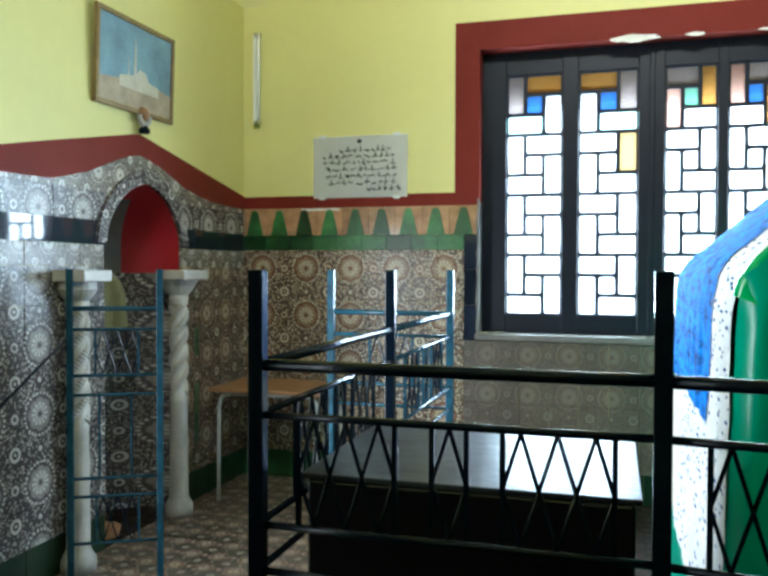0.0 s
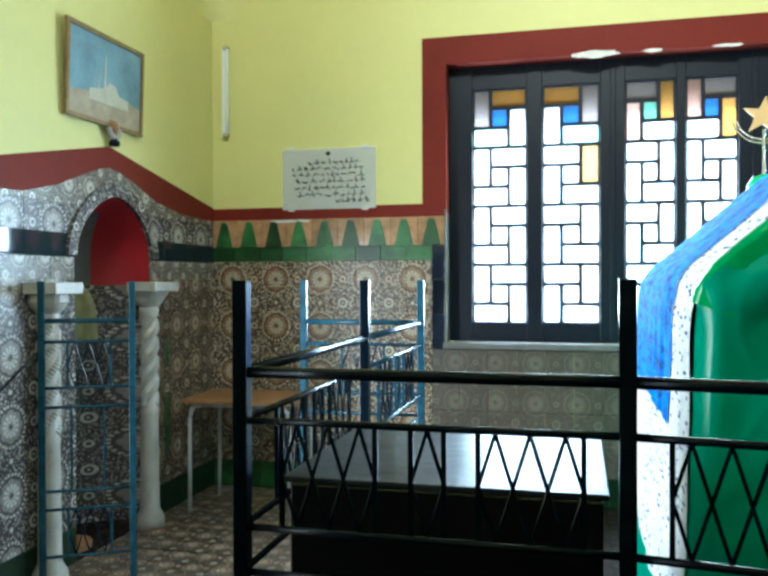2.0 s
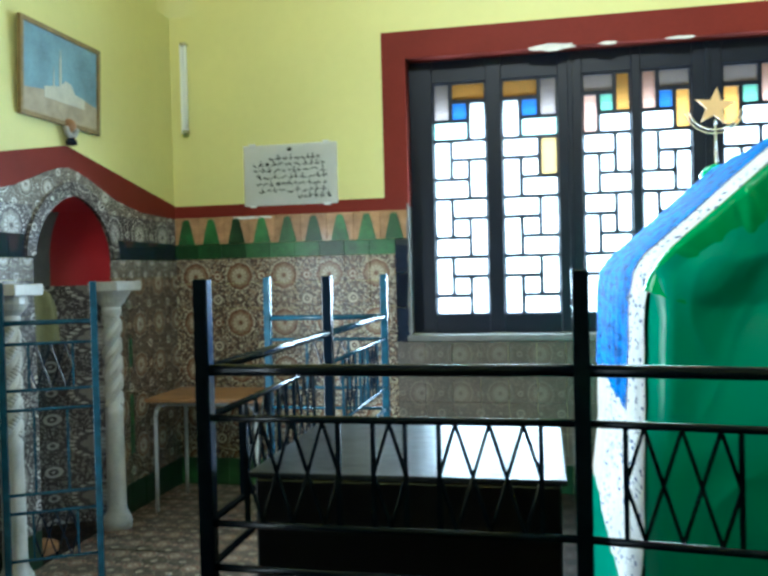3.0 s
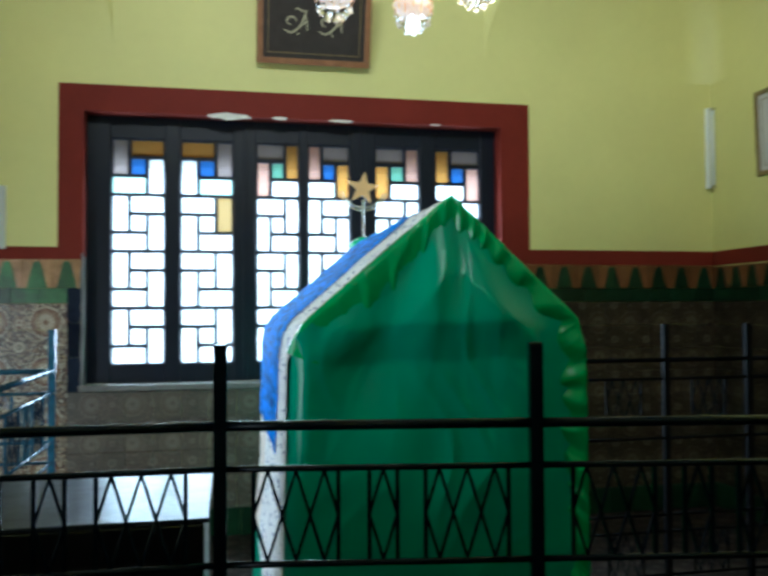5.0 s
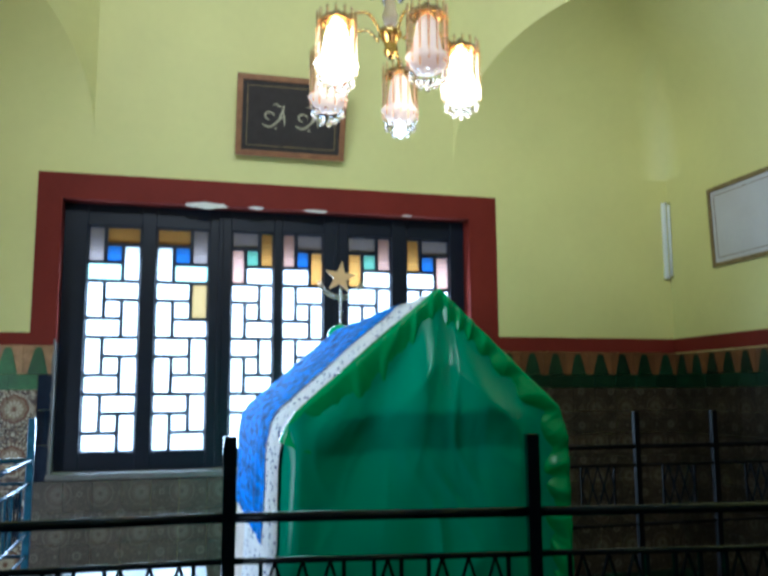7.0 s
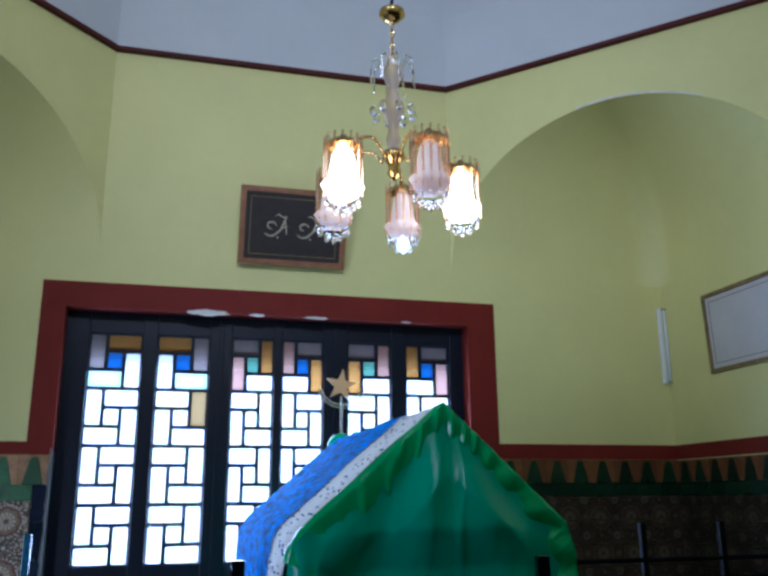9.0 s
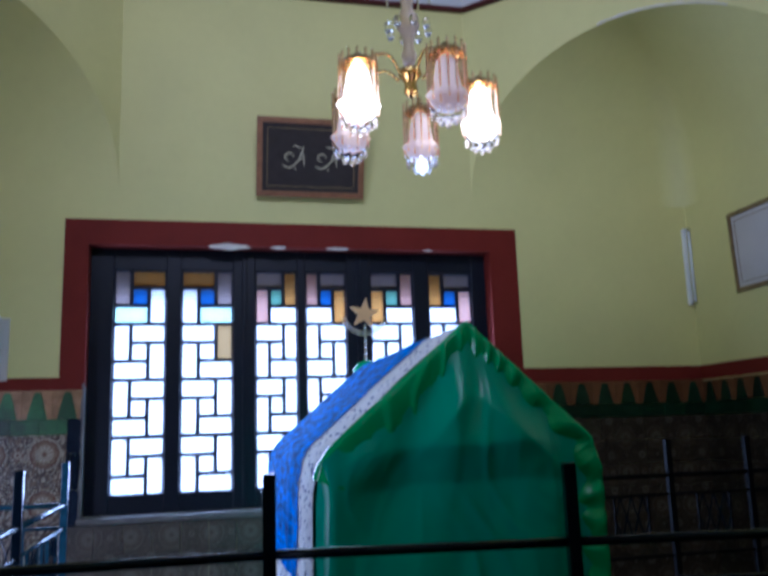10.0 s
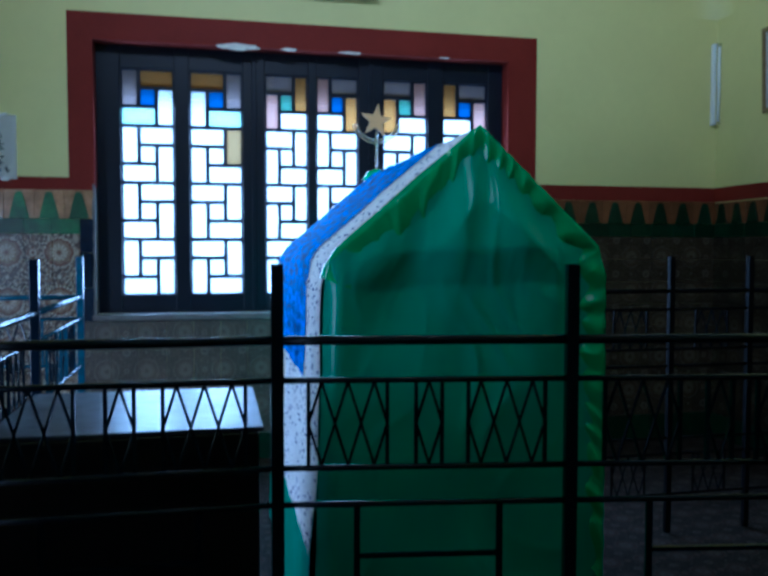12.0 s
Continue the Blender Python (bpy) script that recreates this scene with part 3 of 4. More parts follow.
def tile_field(parent, axis, plane, u0, u1, v0, v1, mat, w=0.2, h=0.2, name="tile"):
    nu, nv = max(1, round((u1 - u0) / w)), max(1, round((v1 - v0) / h))
    w, h = (u1 - u0) / nu, (v1 - v0) / nv
    rnd = random.Random(int(u0 * 977 + v0 * 131 + axis * 7) & 65535)
    meshes = [tile_mesh(name, axis, w, h, d, mat) for d in (0.010, 0.0115, 0.0125)]
    for i in range(nu):
        for j in range(nv):
            u, v = u0 + (i + 0.5) * w, v0 + (j + 0.5) * h
            at = {0: (u, plane, v), 1: (plane, u, v), -1: (plane, u, v), 2: (u, v, plane)}[axis]
            piece(name, rnd.choice(meshes), parent, at)


def tooth_band(parent, axis, plane, u0, u1, z0, z1, pitch=0.2, ground=TILE_OCHRE, teeth=TILE_GREEN):
    """Green tapering tooth tiles in front of ochre ones."""
    n = round((u1 - u0) / pitch)
    pitch = (u1 - u0) / n
    tile_field(parent, axis, plane, u0, u1, z0, z1, ground, pitch, z1 - z0)
    bm = bmesh.new()
    h = z1 - z0
    shape = [(-0.34, 0.0), (0.34, 0.0), (0.31, 0.12), (0.22, 0.5), (0.13, 0.85), (0.07, 0.93), (-0.07, 0.93), (-0.13, 0.85), (-0.22, 0.5), (-0.31, 0.12)]
    pts = [(u * pitch, v * h) for u, v in shape]
    way = {0: (0, -0.008, 0), 1: (0.008, 0, 0), -1: (-0.008, 0, 0)}[axis]
    prism(bm, [(u, 0, v) if axis == 0 else (0, u, v) for u, v in pts], way)
    me = mesh_of("tooth_tile", bm, teeth)
    for i in range(n):
        u = u0 + (i + 0.5) * pitch
        off = 0.0126
        piece("tooth_tile", me, parent, (u, plane - off, z0) if axis == 0 else (plane + off * axis, u, z0))


def dado(name, label):
    return thing(name, label, "tiled dado", kind="structure")


MOSAIC_WARM_SIDE = mosaic("brown_mosaic_tile_side", 1, 0.28, (0.42, 0.36, 0.28), (0.22, 0.16, 0.11), (0.07, 0.05, 0.04), (0.15, 0.075, 0.04), fleck=0.26)
north = dado("tiled_dado_north", "glazed brown mosaic wall tiles under a green and ochre tooth border")
east = dado("tiled_dado_east", "glazed mosaic wall tiles under a tooth border, shade in their colour")
west = dado("tiled_dado_west", "grey and white mosaic wall tiles with dark glazed bands")


# ---- iron railings ----
POST, RAILS = 1.566, (1.372, 1.27, 1.045, 0.95, 0.54, 0.45, 0.22)


def diamond_mesh(w, h):
    bm = bmesh.new()
    for a, b in (((-w / 2, 0), (0, h / 2)), ((0, h / 2), (w / 2, 0)), ((w / 2, 0), (0, -h / 2)), ((0, -h / 2), (-w / 2, 0))):
        rod(bm, (a[0], 0, a[1]), (b[0], 0, b[1]), 0.0042, 5)
    return mesh_of("diamond", bm, IRON)


DIAMONDS = {k: diamond_mesh(0.067, h) for k, h in (("upper", 0.215), ("lower", 0.222))}


def railing(p0, p1, posts, paint=IRON, label="dark blue painted iron railing with diamond lattice bands", name="iron_railing", legs=(True, True)):
    """One bay of railing from p0 to p1, with a post at each end that is asked for."""
    a, b = Vector((*p0, 0)), Vector((*p1, 0))
    length = (b - a).length
    ob = thing(name, label, "railing", "iron railings round the tombs", a)
    ob.rotation_euler = (0, 0, math.atan2(b.y - a.y, b.x - a.x))
    for k, x in enumerate((0, length)):
        if posts[k]:
            bm = boxes((x - 0.016, x + 0.016, -0.016, 0.016, 0, POST), bevel=0.003)
            part("post", bm, paint, ob)
    for z in RAILS:
        s = 0.0125 if z == RAILS[0] else 0.008
        part("rail", rod(bmesh.new(), (0.014, 0, z), (length - 0.014, 0, z), s, 14), paint, ob, "", True)
    mid = length / 2 + 0.008
    for z0, z1, kind in ((RAILS[2], RAILS[1], "upper"), (RAILS[6], RAILS[5], "lower")):
        zc = (z0 + z1) / 2
        groups = ((mid - 0.208, 3), (mid, 1), (mid + 0.202, 3)) if length > 0.7 else (((mid, 3),) if length > 0.3 else ((mid, 1),))
        for centre, n in groups:
            for x in (centre - n * 0.0335, centre + n * 0.0335):
                part("bar", boxes((x - 0.005, x + 0.005, -0.005, 0.005, z0 + 0.008, z1 - 0.008)), paint, ob)
            for i in range(n):
                d = piece("diamond", DIAMONDS[kind], ob, (centre + (i - (n - 1) / 2) * 0.067, 0, zc))
    if length > 0.7:
        for x in (mid - 0.185, mid + 0.185):
            part("bar", boxes((x - 0.008, x + 0.008, -0.006, 0.006, RAILS[4] + 0.008, RAILS[3] - 0.008)), paint, ob)
        for z in (0.815, 0.68):
            part("bar", boxes((mid - 0.177, mid + 0.177, -0.006, 0.006, z - 0.006, z + 0.006)), paint, ob)
    return ob


FY = 1.44
front_line = [(-1.11, FY), (-0.33, FY - 0.01), (0.42, 1.32), (1.19, 1.20), (1.96, 1.08)]
for i, (p, q) in enumerate(zip(front_line, front_line[1:])):
    railing(p, q, (i == 0, True))
for y0, y1 in ((FY, 2.44), (2.44, 3.415)):
    railing((-1.11, y0), (-1.11, y1), (False, True), IRON_LIGHT if y0 > 2 else IRON)
railing((-1.67, 3.415), (-1.11, 3.415), (True, False), IRON_LIGHT, "worn light blue iron railing with diamond lattice bands")
gate = railing((-2.945, 3.22), (-2.575, 3.42), (True, True), IRON_LIGHT, "worn light blue iron gate leaf standing open beside the niche", "iron_gate")
for x in (0.135, 0.285):
    part("bar", boxes((x - 0.005, x + 0.005, -0.005, 0.005, RAILS[4] + 0.008, RAILS[3] - 0.008)), IRON_LIGHT, gate)
turn = Matrix.Rotation(-gate.rotation_euler[2], 4, "Z")
part("stay_bar", rod(bmesh.new(), turn @ Vector((0.0, 0.0, 1.24)), turn @ Vector((-0.15, -0.42, 0.86)), 0.008), IRON, gate)
for x0, x1 in ((1.51, 2.02), (2.02, 2.52), (2.52, 3.1), (3.1, 3.66)):
    railing((x0, 3.42), (x1, 3.42), (x0 < 1.6, True), IRON_SHADED, "iron railing with diamond lattice bands, shade in its colour")

# ---- black tomb ----
tomb = thing("black_tomb", "black polished stone tomb with a grey slab top inside the railing", "tomb")
part("body", boxes((-1.04, -0.37, 1.535, 2.15, 0, 1.118), bevel=0.006), BLACK_STONE, tomb, "black polished stone body")
part("slab", boxes((-1.055, -0.358, 1.53, 2.155, 1.12, 1.132), bevel=0.003), SLAB_TOP, tomb, "grey polished stone slab")

# ---- draped cenotaph ----
C0, C1 = 2.2, 4.2
PROFILE = [(-0.17, 0.0), (-0.15, 0.5), (-0.115, 0.83), (-0.102, 1.3), (-0.1, 1.46), (-0.085, 1.54), (-0.045, 1.602), (0.462, 2.042), (0.925, 1.612), (0.955, 1.5), (0.962, 0.83), (0.97, 0.0)]


def along_profile(points, n):
    """n + 1 points evenly spread along a line of points."""
    pts = [Vector(p) for p in points]
    lengths = [0.0]
    for p, q in zip(pts, pts[1:]):
        lengths.append(lengths[-1] + (q - p).length)
    out = []
    for i in range(n + 1):
        d = lengths[-1] * i / n
        k = max(j for j in range(len(pts) - 1) if lengths[j] <= d + 1e-9)
        out.append(pts[k].lerp(pts[k + 1], (d - lengths[k]) / max(1e-9, lengths[k + 1] - lengths[k])))
    return out


def draped(points, y0, y1, off, n=90, m=50, ripple=0.006, seed=0.0, ragged=0.0):
    rows = []
    line = along_profile(points, n)
    centre = Vector((0.43, 0.9))
    for j in range(m + 1):
        row = []
        for p in line:
            y = y0 + (y1 - y0) * j / m + ragged * noise.noise(Vector((p.x * 9, p.y * 9, seed + 20))) * (1 - j / m)
            out = (p - centre).normalized()
            f = noise.noise(Vector((p.x * 4 + seed, y * 5, p.y * 3))) * ripple + noise.noise(Vector((y * 14, p.y * 2 + seed, 3.0))) * ripple * 0.8
            q = p + out * (off + f)
            row.append((q.x, y, q.y))
        rows.append(row)
    return sheet(bmesh.new(), rows)


cenotaph = thing("cenotaph", "house-shaped cenotaph draped in green satin with blue and white cloths", "tomb")
part("cover", draped(PROFILE, C0 + 0.056, C1, 0.0, 90, 40), GREEN_SATIN, cenotaph, "green satin cover", True)


def inside_profile(x, line=PROFILE):
    """Height of the cenotaph's gable at x."""
    for (xa, za), (xb, zb) in (((-0.095, 1.55), (0.462, 2.042)), ((0.462, 2.042), (0.93, 1.61))):
        if xa <= x <= xb:
            return za + (zb - za) * (x - xa) / (xb - xa)
    return 0


rows = []
for j in range(151):
    v = j / 150
    row = []
    for i in range(121):
        u = i / 120
        z_low = 0.0
        x = -0.095 + 1.02 * u
        top = inside_profile(min(max(x, -0.0949), 0.9249))
        z = z_low + (top - z_low) * v
        spread = 1 + 0.1 * max(0.0, (1.55 - z) / 1.55)
        x = 0.415 + (x - 0.415) * spread
        # hanging folds fanning out from the ridge, sharp creases and a packing fold down the middle
        ang, reach = math.atan2(x - 0.445, 2.3 - z), math.hypot(x - 0.445, 2.3 - z)
        folds = 0.014 * math.sin(ang * 11 + 2.2 * noise.noise(Vector((x * 2.5, z * 2, 0)))) * min(1, (2.05 - z) * 1.5) + 0.09 * noise.noise(Vector((x * 2.6, z * 1.8, 5)))
        for k, (across, down, size) in enumerate(((5, 1.2, 0.02), (12, 2.4, 0.006))):
            swirl = 0.6 * noise.noise(Vector((x * 2.2, z * 2.2, 31 + k)))
            crease = (1 - abs(noise.noise(Vector((ang * across + swirl * 3, reach * down, 17 + 9 * k))))) ** 5
            folds -= size * crease * max(0.0, 0.55 + noise.noise(Vector((x * 3, z * 2.5, 11 + k))))
        fan = math.exp(-max(0.0, 2.0 - z) / 0.3)
        folds += 0.05 * fan * math.sin(ang * 17 + 1.5 * noise.noise(Vector((x * 3, z * 3, 41)))) * min(1.0, reach * 3)
        shoulder = 1.6 + 0.05 * noise.noise(Vector((x * 4, 0.0, 51)))
        folds -= 0.07 * max(0.0, 1 - abs(z - shoulder) / (0.42 if z > shoulder else 0.13))
        folds -= 0.16 * max(0.0, x - 0.58) * min(1.0, max(0.0, (1.6 - z) * 6))
        hold = min(1.0, max(0.0, 5 * (top - z - 0.05))) * min(1.0, max(0.0, 9 * (u - 0.01)), max(0.0, 9 * (1 - u - 0.06)))
        turned = 0.07 * max(0.0, 1 - u / 0.06) ** 2 * min(1.0, max(0.0, (1.62 - z) * 5))
        row.append((x, C0 - 0.015 + folds * 0.85 * hold + turned, z))
    rows.append(row)
back = [Vector(p) for p in PROFILE]
part("back_cloth", prism(bmesh.new(), [(p.x, C1 - 0.01, p.y) for p in back], (0, 0.01, 0)), GREEN_SATIN, cenotaph)
part("front_cloth", sheet(bmesh.new(), rows), GREEN_SATIN, cenotaph, "wrinkled green satin front", True)
# gathered border that follows the gable and hangs down one edge
edge_line = along_profile([(-0.11, 1.5), (-0.096, 1.546), (-0.053, 1.611), (0.462, 2.053), (0.932, 1.616), (0.962, 1.5), (0.97, 0.3)], 480)
rows = [[(p.x, C0 + 0.08, p.y - 0.004) for p in edge_line]]
for k in range(9):
    s = k / 8
    row = []
    for i, p in enumerate(edge_line):
        inward = (Vector((0.42, 1.3)) - p).normalized()
        right_side = min(1.0, max(0.0, (p.x - 0.3) / 0.3))
        width = (0.17 - 0.05 * right_side + 0.05 * noise.noise(Vector((i * 0.05, 0, 0)))) * (0.5 + 0.5 * min(1.0, max(0.0, (p.y - 1.45) / 0.2) + right_side))
        coarse = math.sin(i * (0.15 + 0.13 * right_side) + 7 * noise.noise(Vector((i * 0.02, 1.5, s * 0.5))))
        fine = math.sin(i * 0.5 + 9 * noise.noise(Vector((i * 0.03, 4.5, s * 0.9))))
        calm = max(right_side, min(1.0, max(0.1, (p.y - 1.45) / 0.2)))
        pleat = (0.012 * (1 + coarse) * right_side + 0.004 * max(0.0, fine) ** 2 + 0.016 * max(0.0, coarse) ** 4 * (1 - right_side)) * calm * (0.75 * math.sin(math.pi * s) + 0.3 * (1 - s))
        q = p + inward * (width * s)
        rounded = 0.06 * (1 - s) ** 2 * (1 - right_side) * (1 - calm) + 0.025 * s ** 2 * calm
        row.append((q.x, C0 - 0.0175 - 0.006 * (1 - s) - pleat + rounded, q.y))
    rows.append(row)
part("gathered_border", sheet(bmesh.new(), rows), GREEN_TRIM, cenotaph, "shiny bright green gathered border", True)
# cream and white dotted cloths over the side, blue brocade over them
part("cream_cloth", draped([(-0.15, 0.52), (-0.115, 0.83), (-0.102, 1.3), (-0.1, 1.44)], C0 + 1.2, C1 - 0.04, 0.007, 40, 30, 0.009, 7.0, 0.02),
     material("cream_cloth", (0.74, 0.69, 0.64), rough=0.85, vary=0.08, scale=10, spec=0.05), cenotaph, "plain cream under-cloth", True)
part("white_cloth", draped([(-0.15, 0.5), (-0.115, 0.83), (-0.102, 1.3), (-0.1, 1.46), (-0.085, 1.54), (-0.045, 1.602), (0.462, 2.042), (0.7, 1.8)], C0 + 0.05, C0 + 1.38, 0.011, 90, 50, 0.009, 7.0, 0.02),
     LACE, cenotaph, "white cloth with dark blue dots", True)
part("blue_cloth", draped([(-0.109, 1.07), (-0.102, 1.3), (-0.1, 1.46), (-0.085, 1.54), (-0.045, 1.602), (0.462, 2.042), (0.6, 1.9)], C0 + 0.5, C1, 0.0155, 110, 70, 0.009, 7.0, 0.06),
     BLUE_CLOTH, cenotaph, "bright blue patterned brocade cloth", True)

# ---- gilt star and crescent finial on the far end of the cenotaph ----
finial = thing("star_finial", "gilt star over a silver crescent on a green-wrapped stem", "finial", at=(0.512, 4.3, -0.028))
bm = lathe(bmesh.new(), [(0.0, 2.03), (0.07, 2.035), (0.085, 2.07), (0.06, 2.11), (0.015, 2.13), (0.0, 2.135)], (0, 0, 0), 18)
part("knob", bm, GREEN_TRIM, finial, "green cloth-wrapped knob", True)
part("stem", rod(bmesh.new(), (0, 0, 1.95), (0, 0, 2.36), 0.007), STEEL, finial)
for r in (0.135, 0.155):
    bm = tube_along(bmesh.new(), [(r * math.sin(a), 0, 2.445 - r * math.cos(a)) for a in [radians(-75 + 150 * i / 24) for i in range(25)]], 0.005, 6)
    part("crescent", bm, STEEL, finial, "thin silver crescent")
pts = [((0.105 if i % 2 == 0 else 0.043) * math.sin(math.pi * i / 5 + 0.12), 0, 2.43 + (0.105 if i % 2 == 0 else 0.043) * math.cos(math.pi * i / 5 + 0.12)) for i in range(10)]
part("star", prism(bmesh.new(), pts, (0, 0.008, 0)), STAR_GOLD, finial, "flat gilt five-pointed star")


# ---- chandelier ----
chandelier = thing("chandelier", "brass and crystal chandelier with five glass-rod shades, partly lit", "chandelier", at=(0.27, 2.13, 0))
part("canopy_bowl", lathe(bmesh.new(), [(0.0, 3.672), (0.016, 3.668), (0.024, 3.655), (0.05, 3.642), (0.054, 3.624), (0.036, 3.604), (0.012, 3.59), (0.0, 3.59)]), GOLD, chandelier, "brass canopy bowl", True)
part("hanging_rod", rod(bmesh.new(), (0, 0, 3.67), (0, 0, 8.01), 0.008), IRON, chandelier)
bm = bmesh.new()
for i in range(7):
    z = 3.59 - i * 0.026
    turn = Matrix.Rotation(math.pi / 2 * (i % 2), 4, "Z")
    loop = [Matrix.Translation((0, 0, z)) @ turn @ Vector((0.008 * math.cos(a), 0, 0.017 * math.sin(a))) for a in [2 * math.pi * k / 10 for k in range(11)]]
    tube_along(bm, loop, 0.0028, 5)
part("chain", bm, GOLD, chandelier)
part("glass_stem", lathe(bmesh.new(), [(0.0, 3.42), (0.022, 3.41), (0.036, 3.37), (0.033, 3.33), (0.021, 3.29), (0.023, 3.26), (0.04, 3.23), (0.044, 3.19), (0.022, 3.15),
                                       (0.02, 3.1), (0.03, 3.07), (0.022, 3.04), (0.0, 3.03)], sides=20), FROSTED, chandelier, "clear glass stem", True)
part("hub", lathe(bmesh.new(), [(0.0, 3.035), (0.015, 3.03), (0.042, 3.012), (0.046, 2.992), (0.028, 2.972), (0.02, 2.945), (0.026, 2.925), (0.009, 2.9), (0.0, 2.895)]), GOLD, chandelier, "brass hub", True)
for i in range(8):
    a = 2 * math.pi * i / 8
    c, s = math.cos(a), math.sin(a)
    part("crystal_hook", tube_along(bmesh.new(), [(c * r, s * r, z) for r, z in ((0.03, 3.36), (0.06, 3.42), (0.085, 3.4), (0.09, 3.3))], 0.004, 5), CRYSTAL, chandelier, "bent crystal arm")
    part("crystal_drop", ball(bmesh.new(), (c * 0.08, s * 0.08, 3.18), 0.016, 8, 6, 1.5), CRYSTAL, chandelier)


ROD_MESHES = [mesh_of("glass_rod", rod(bmesh.new(), (0, 0, 0), (0, 0, -0.215 - 0.02 * k), 0.005, 6), ROD_GLASS) for k in (0, 1)]
BEAD_MESH = mesh_of("crystal_bead", ball(bmesh.new(), (0, 0, 0), 0.011, 7, 6, 1.3), CRYSTAL, True)


def lamp_arm(angle, state):
    c, s = math.cos(angle), math.sin(angle)
    R = 0.268
    pts = []
    for i in range(13):
        k = i / 12
        r = 0.05 + (R - 0.05) * k
        z = 2.98 + 0.05 * math.sin(math.pi * k * 2) * (1 - k) + 0.1 * math.sin(math.pi * min(1, k * 1.15)) * k - 0.005 * k
        pts.append((c * r, s * r, z))
    arm = part("arm", tube_along(bmesh.new(), pts, 0.006, 6), GOLD, chandelier, "curved brass arm", True)
    x, y, top = c * R, s * R, 2.965
    part("crown", lathe(bmesh.new(), [(0.0, top + 0.035), (0.012, top + 0.03), (0.02, top + 0.01), (0.055, top), (0.06, top - 0.012), (0.062, top - 0.02)], (x, y, 0), 18), GOLD, arm, "brass crown", True)
    for k in range(14):
        b = 2 * math.pi * k / 14
        piece("glass_rod", ROD_MESHES[k % 2], arm, (x + 0.068 * math.cos(b), y + 0.068 * math.sin(b), top + 0.02))
    for k in range(10):
        b = 2 * math.pi * k / 10
        piece("crystal_bead", BEAD_MESH, arm, (x + 0.056 * math.cos(b), y + 0.056 * math.sin(b), top - 0.235))
        if k % 2 == 0:
            piece("crystal_bead", BEAD_MESH, arm, (x + 0.026 * math.cos(b), y + 0.026 * math.sin(b), top - 0.262))
    shade = [(0.018, top - 0.02), (0.034, top - 0.04), (0.042, top - 0.09), (0.05, top - 0.14), (0.074, top - 0.17), (0.06, top - 0.19), (0.042, top - 0.215), (0.0, top - 0.222)]
    mat = {"warm": BULB_WARM, "off": BULB_DIM, "cool": BULB_DIM}[state]
    part("inner_shade", lathe(bmesh.new(), shade, (x, y, 0), 24, 0.07, 6), mat, arm, {"warm": "lit warm white flower shade", "off": "faintly glowing pink frosted shade", "cool": "faintly glowing pink frosted shade"}[state], True)
    if state == "cool":
        part("bulb", ball(bmesh.new(), (x, y, top - 0.245), 0.024, 12, 8, 1.3), BULB_COOL, arm, "lit white bulb", True)


for deg, state in ((-5, "warm"), (283, "off"), (211, "warm"), (139, "off"), (67, "cool")):
    lamp_arm(radians(deg), state)


# ---- wall things ----
def fluorescent(x, y, z0, z1):
    ob = thing("tube_lamp", "white fluorescent tube lamp, unlit, fixed upright beside the corner", "lamp", "tube lamps", (x, y, 0))
    part("batten", boxes((-0.03, -0.003, 0.004, 0.044, z0, z1), bevel=0.004), TUBE, ob, "cream metal batten")
    for z in (z0 + 0.012, z1 - 0.012):
        part("end_cap", boxes((-0.012, 0.03, -0.02, 0.03, z - 0.012, z + 0.012), bevel=0.003), STEEL, ob)
    part("tube", rod(bmesh.new(), (0.018, 0.0, z0 + 0.02), (0.018, 0.0, z1 - 0.02), 0.013, 12), TUBE, ob, "white glass tube", True)
    return ob


fluorescent(-3.015, YW - 0.046, 2.66, 3.34)
fluorescent(3.685, YW - 0.046, 2.66, 3.34)


def framed(name, label, corner, right, up, w, h, rim, frame_mat, face_mat, depth=0.025):
    """A framed picture; corner: lower left of its front, right and up: unit vectors."""
    right, up = Vector(right).normalized(), Vector(up).normalized()
    out = right.cross(up)
    m = Matrix((right, up, out)).transposed().to_4x4()
    m.translation = Vector(corner)
    ob = thing(name, label, "picture")
    ob.matrix_world = m
    bm = boxes((0, w, 0, rim, -depth, 0), (0, w, h - rim, h, -depth, 0), (0, rim, rim, h - rim, -depth, 0), (w - rim, w, rim, h - rim, -depth, 0), bevel=0.004)
    part("frame", bm, frame_mat, ob)
    part("sheet", boxes((rim, w - rim, rim, h - rim, -depth, -0.012)), face_mat, ob)
    return ob


def flat(ob, name, outlines, mat, z=-0.0105, label=""):
    bm = bmesh.new()
    for o in outlines:
        prism(bm, [(x, y, z - 0.0015) for x, y in o], (0, 0, 0.002))
    return part(name, bm, mat, ob, label)


def stroke(points, w):
    """A thin brush stroke of changing width along points."""
    l, r = [], []
    for i, p in enumerate(points):
        a, b = Vector(points[max(0, i - 1)]), Vector(points[min(len(points) - 1, i + 1)])
        d = (b - a).normalized()
        k = w * (0.35 + 0.65 * math.sin(math.pi * (i + 0.5) / len(points)))
        n = Vector((-d.y, d.x)) * k
        l.append(tuple(Vector(p) + n))
        r.append(tuple(Vector(p) - n))
    return l + r[::-1]


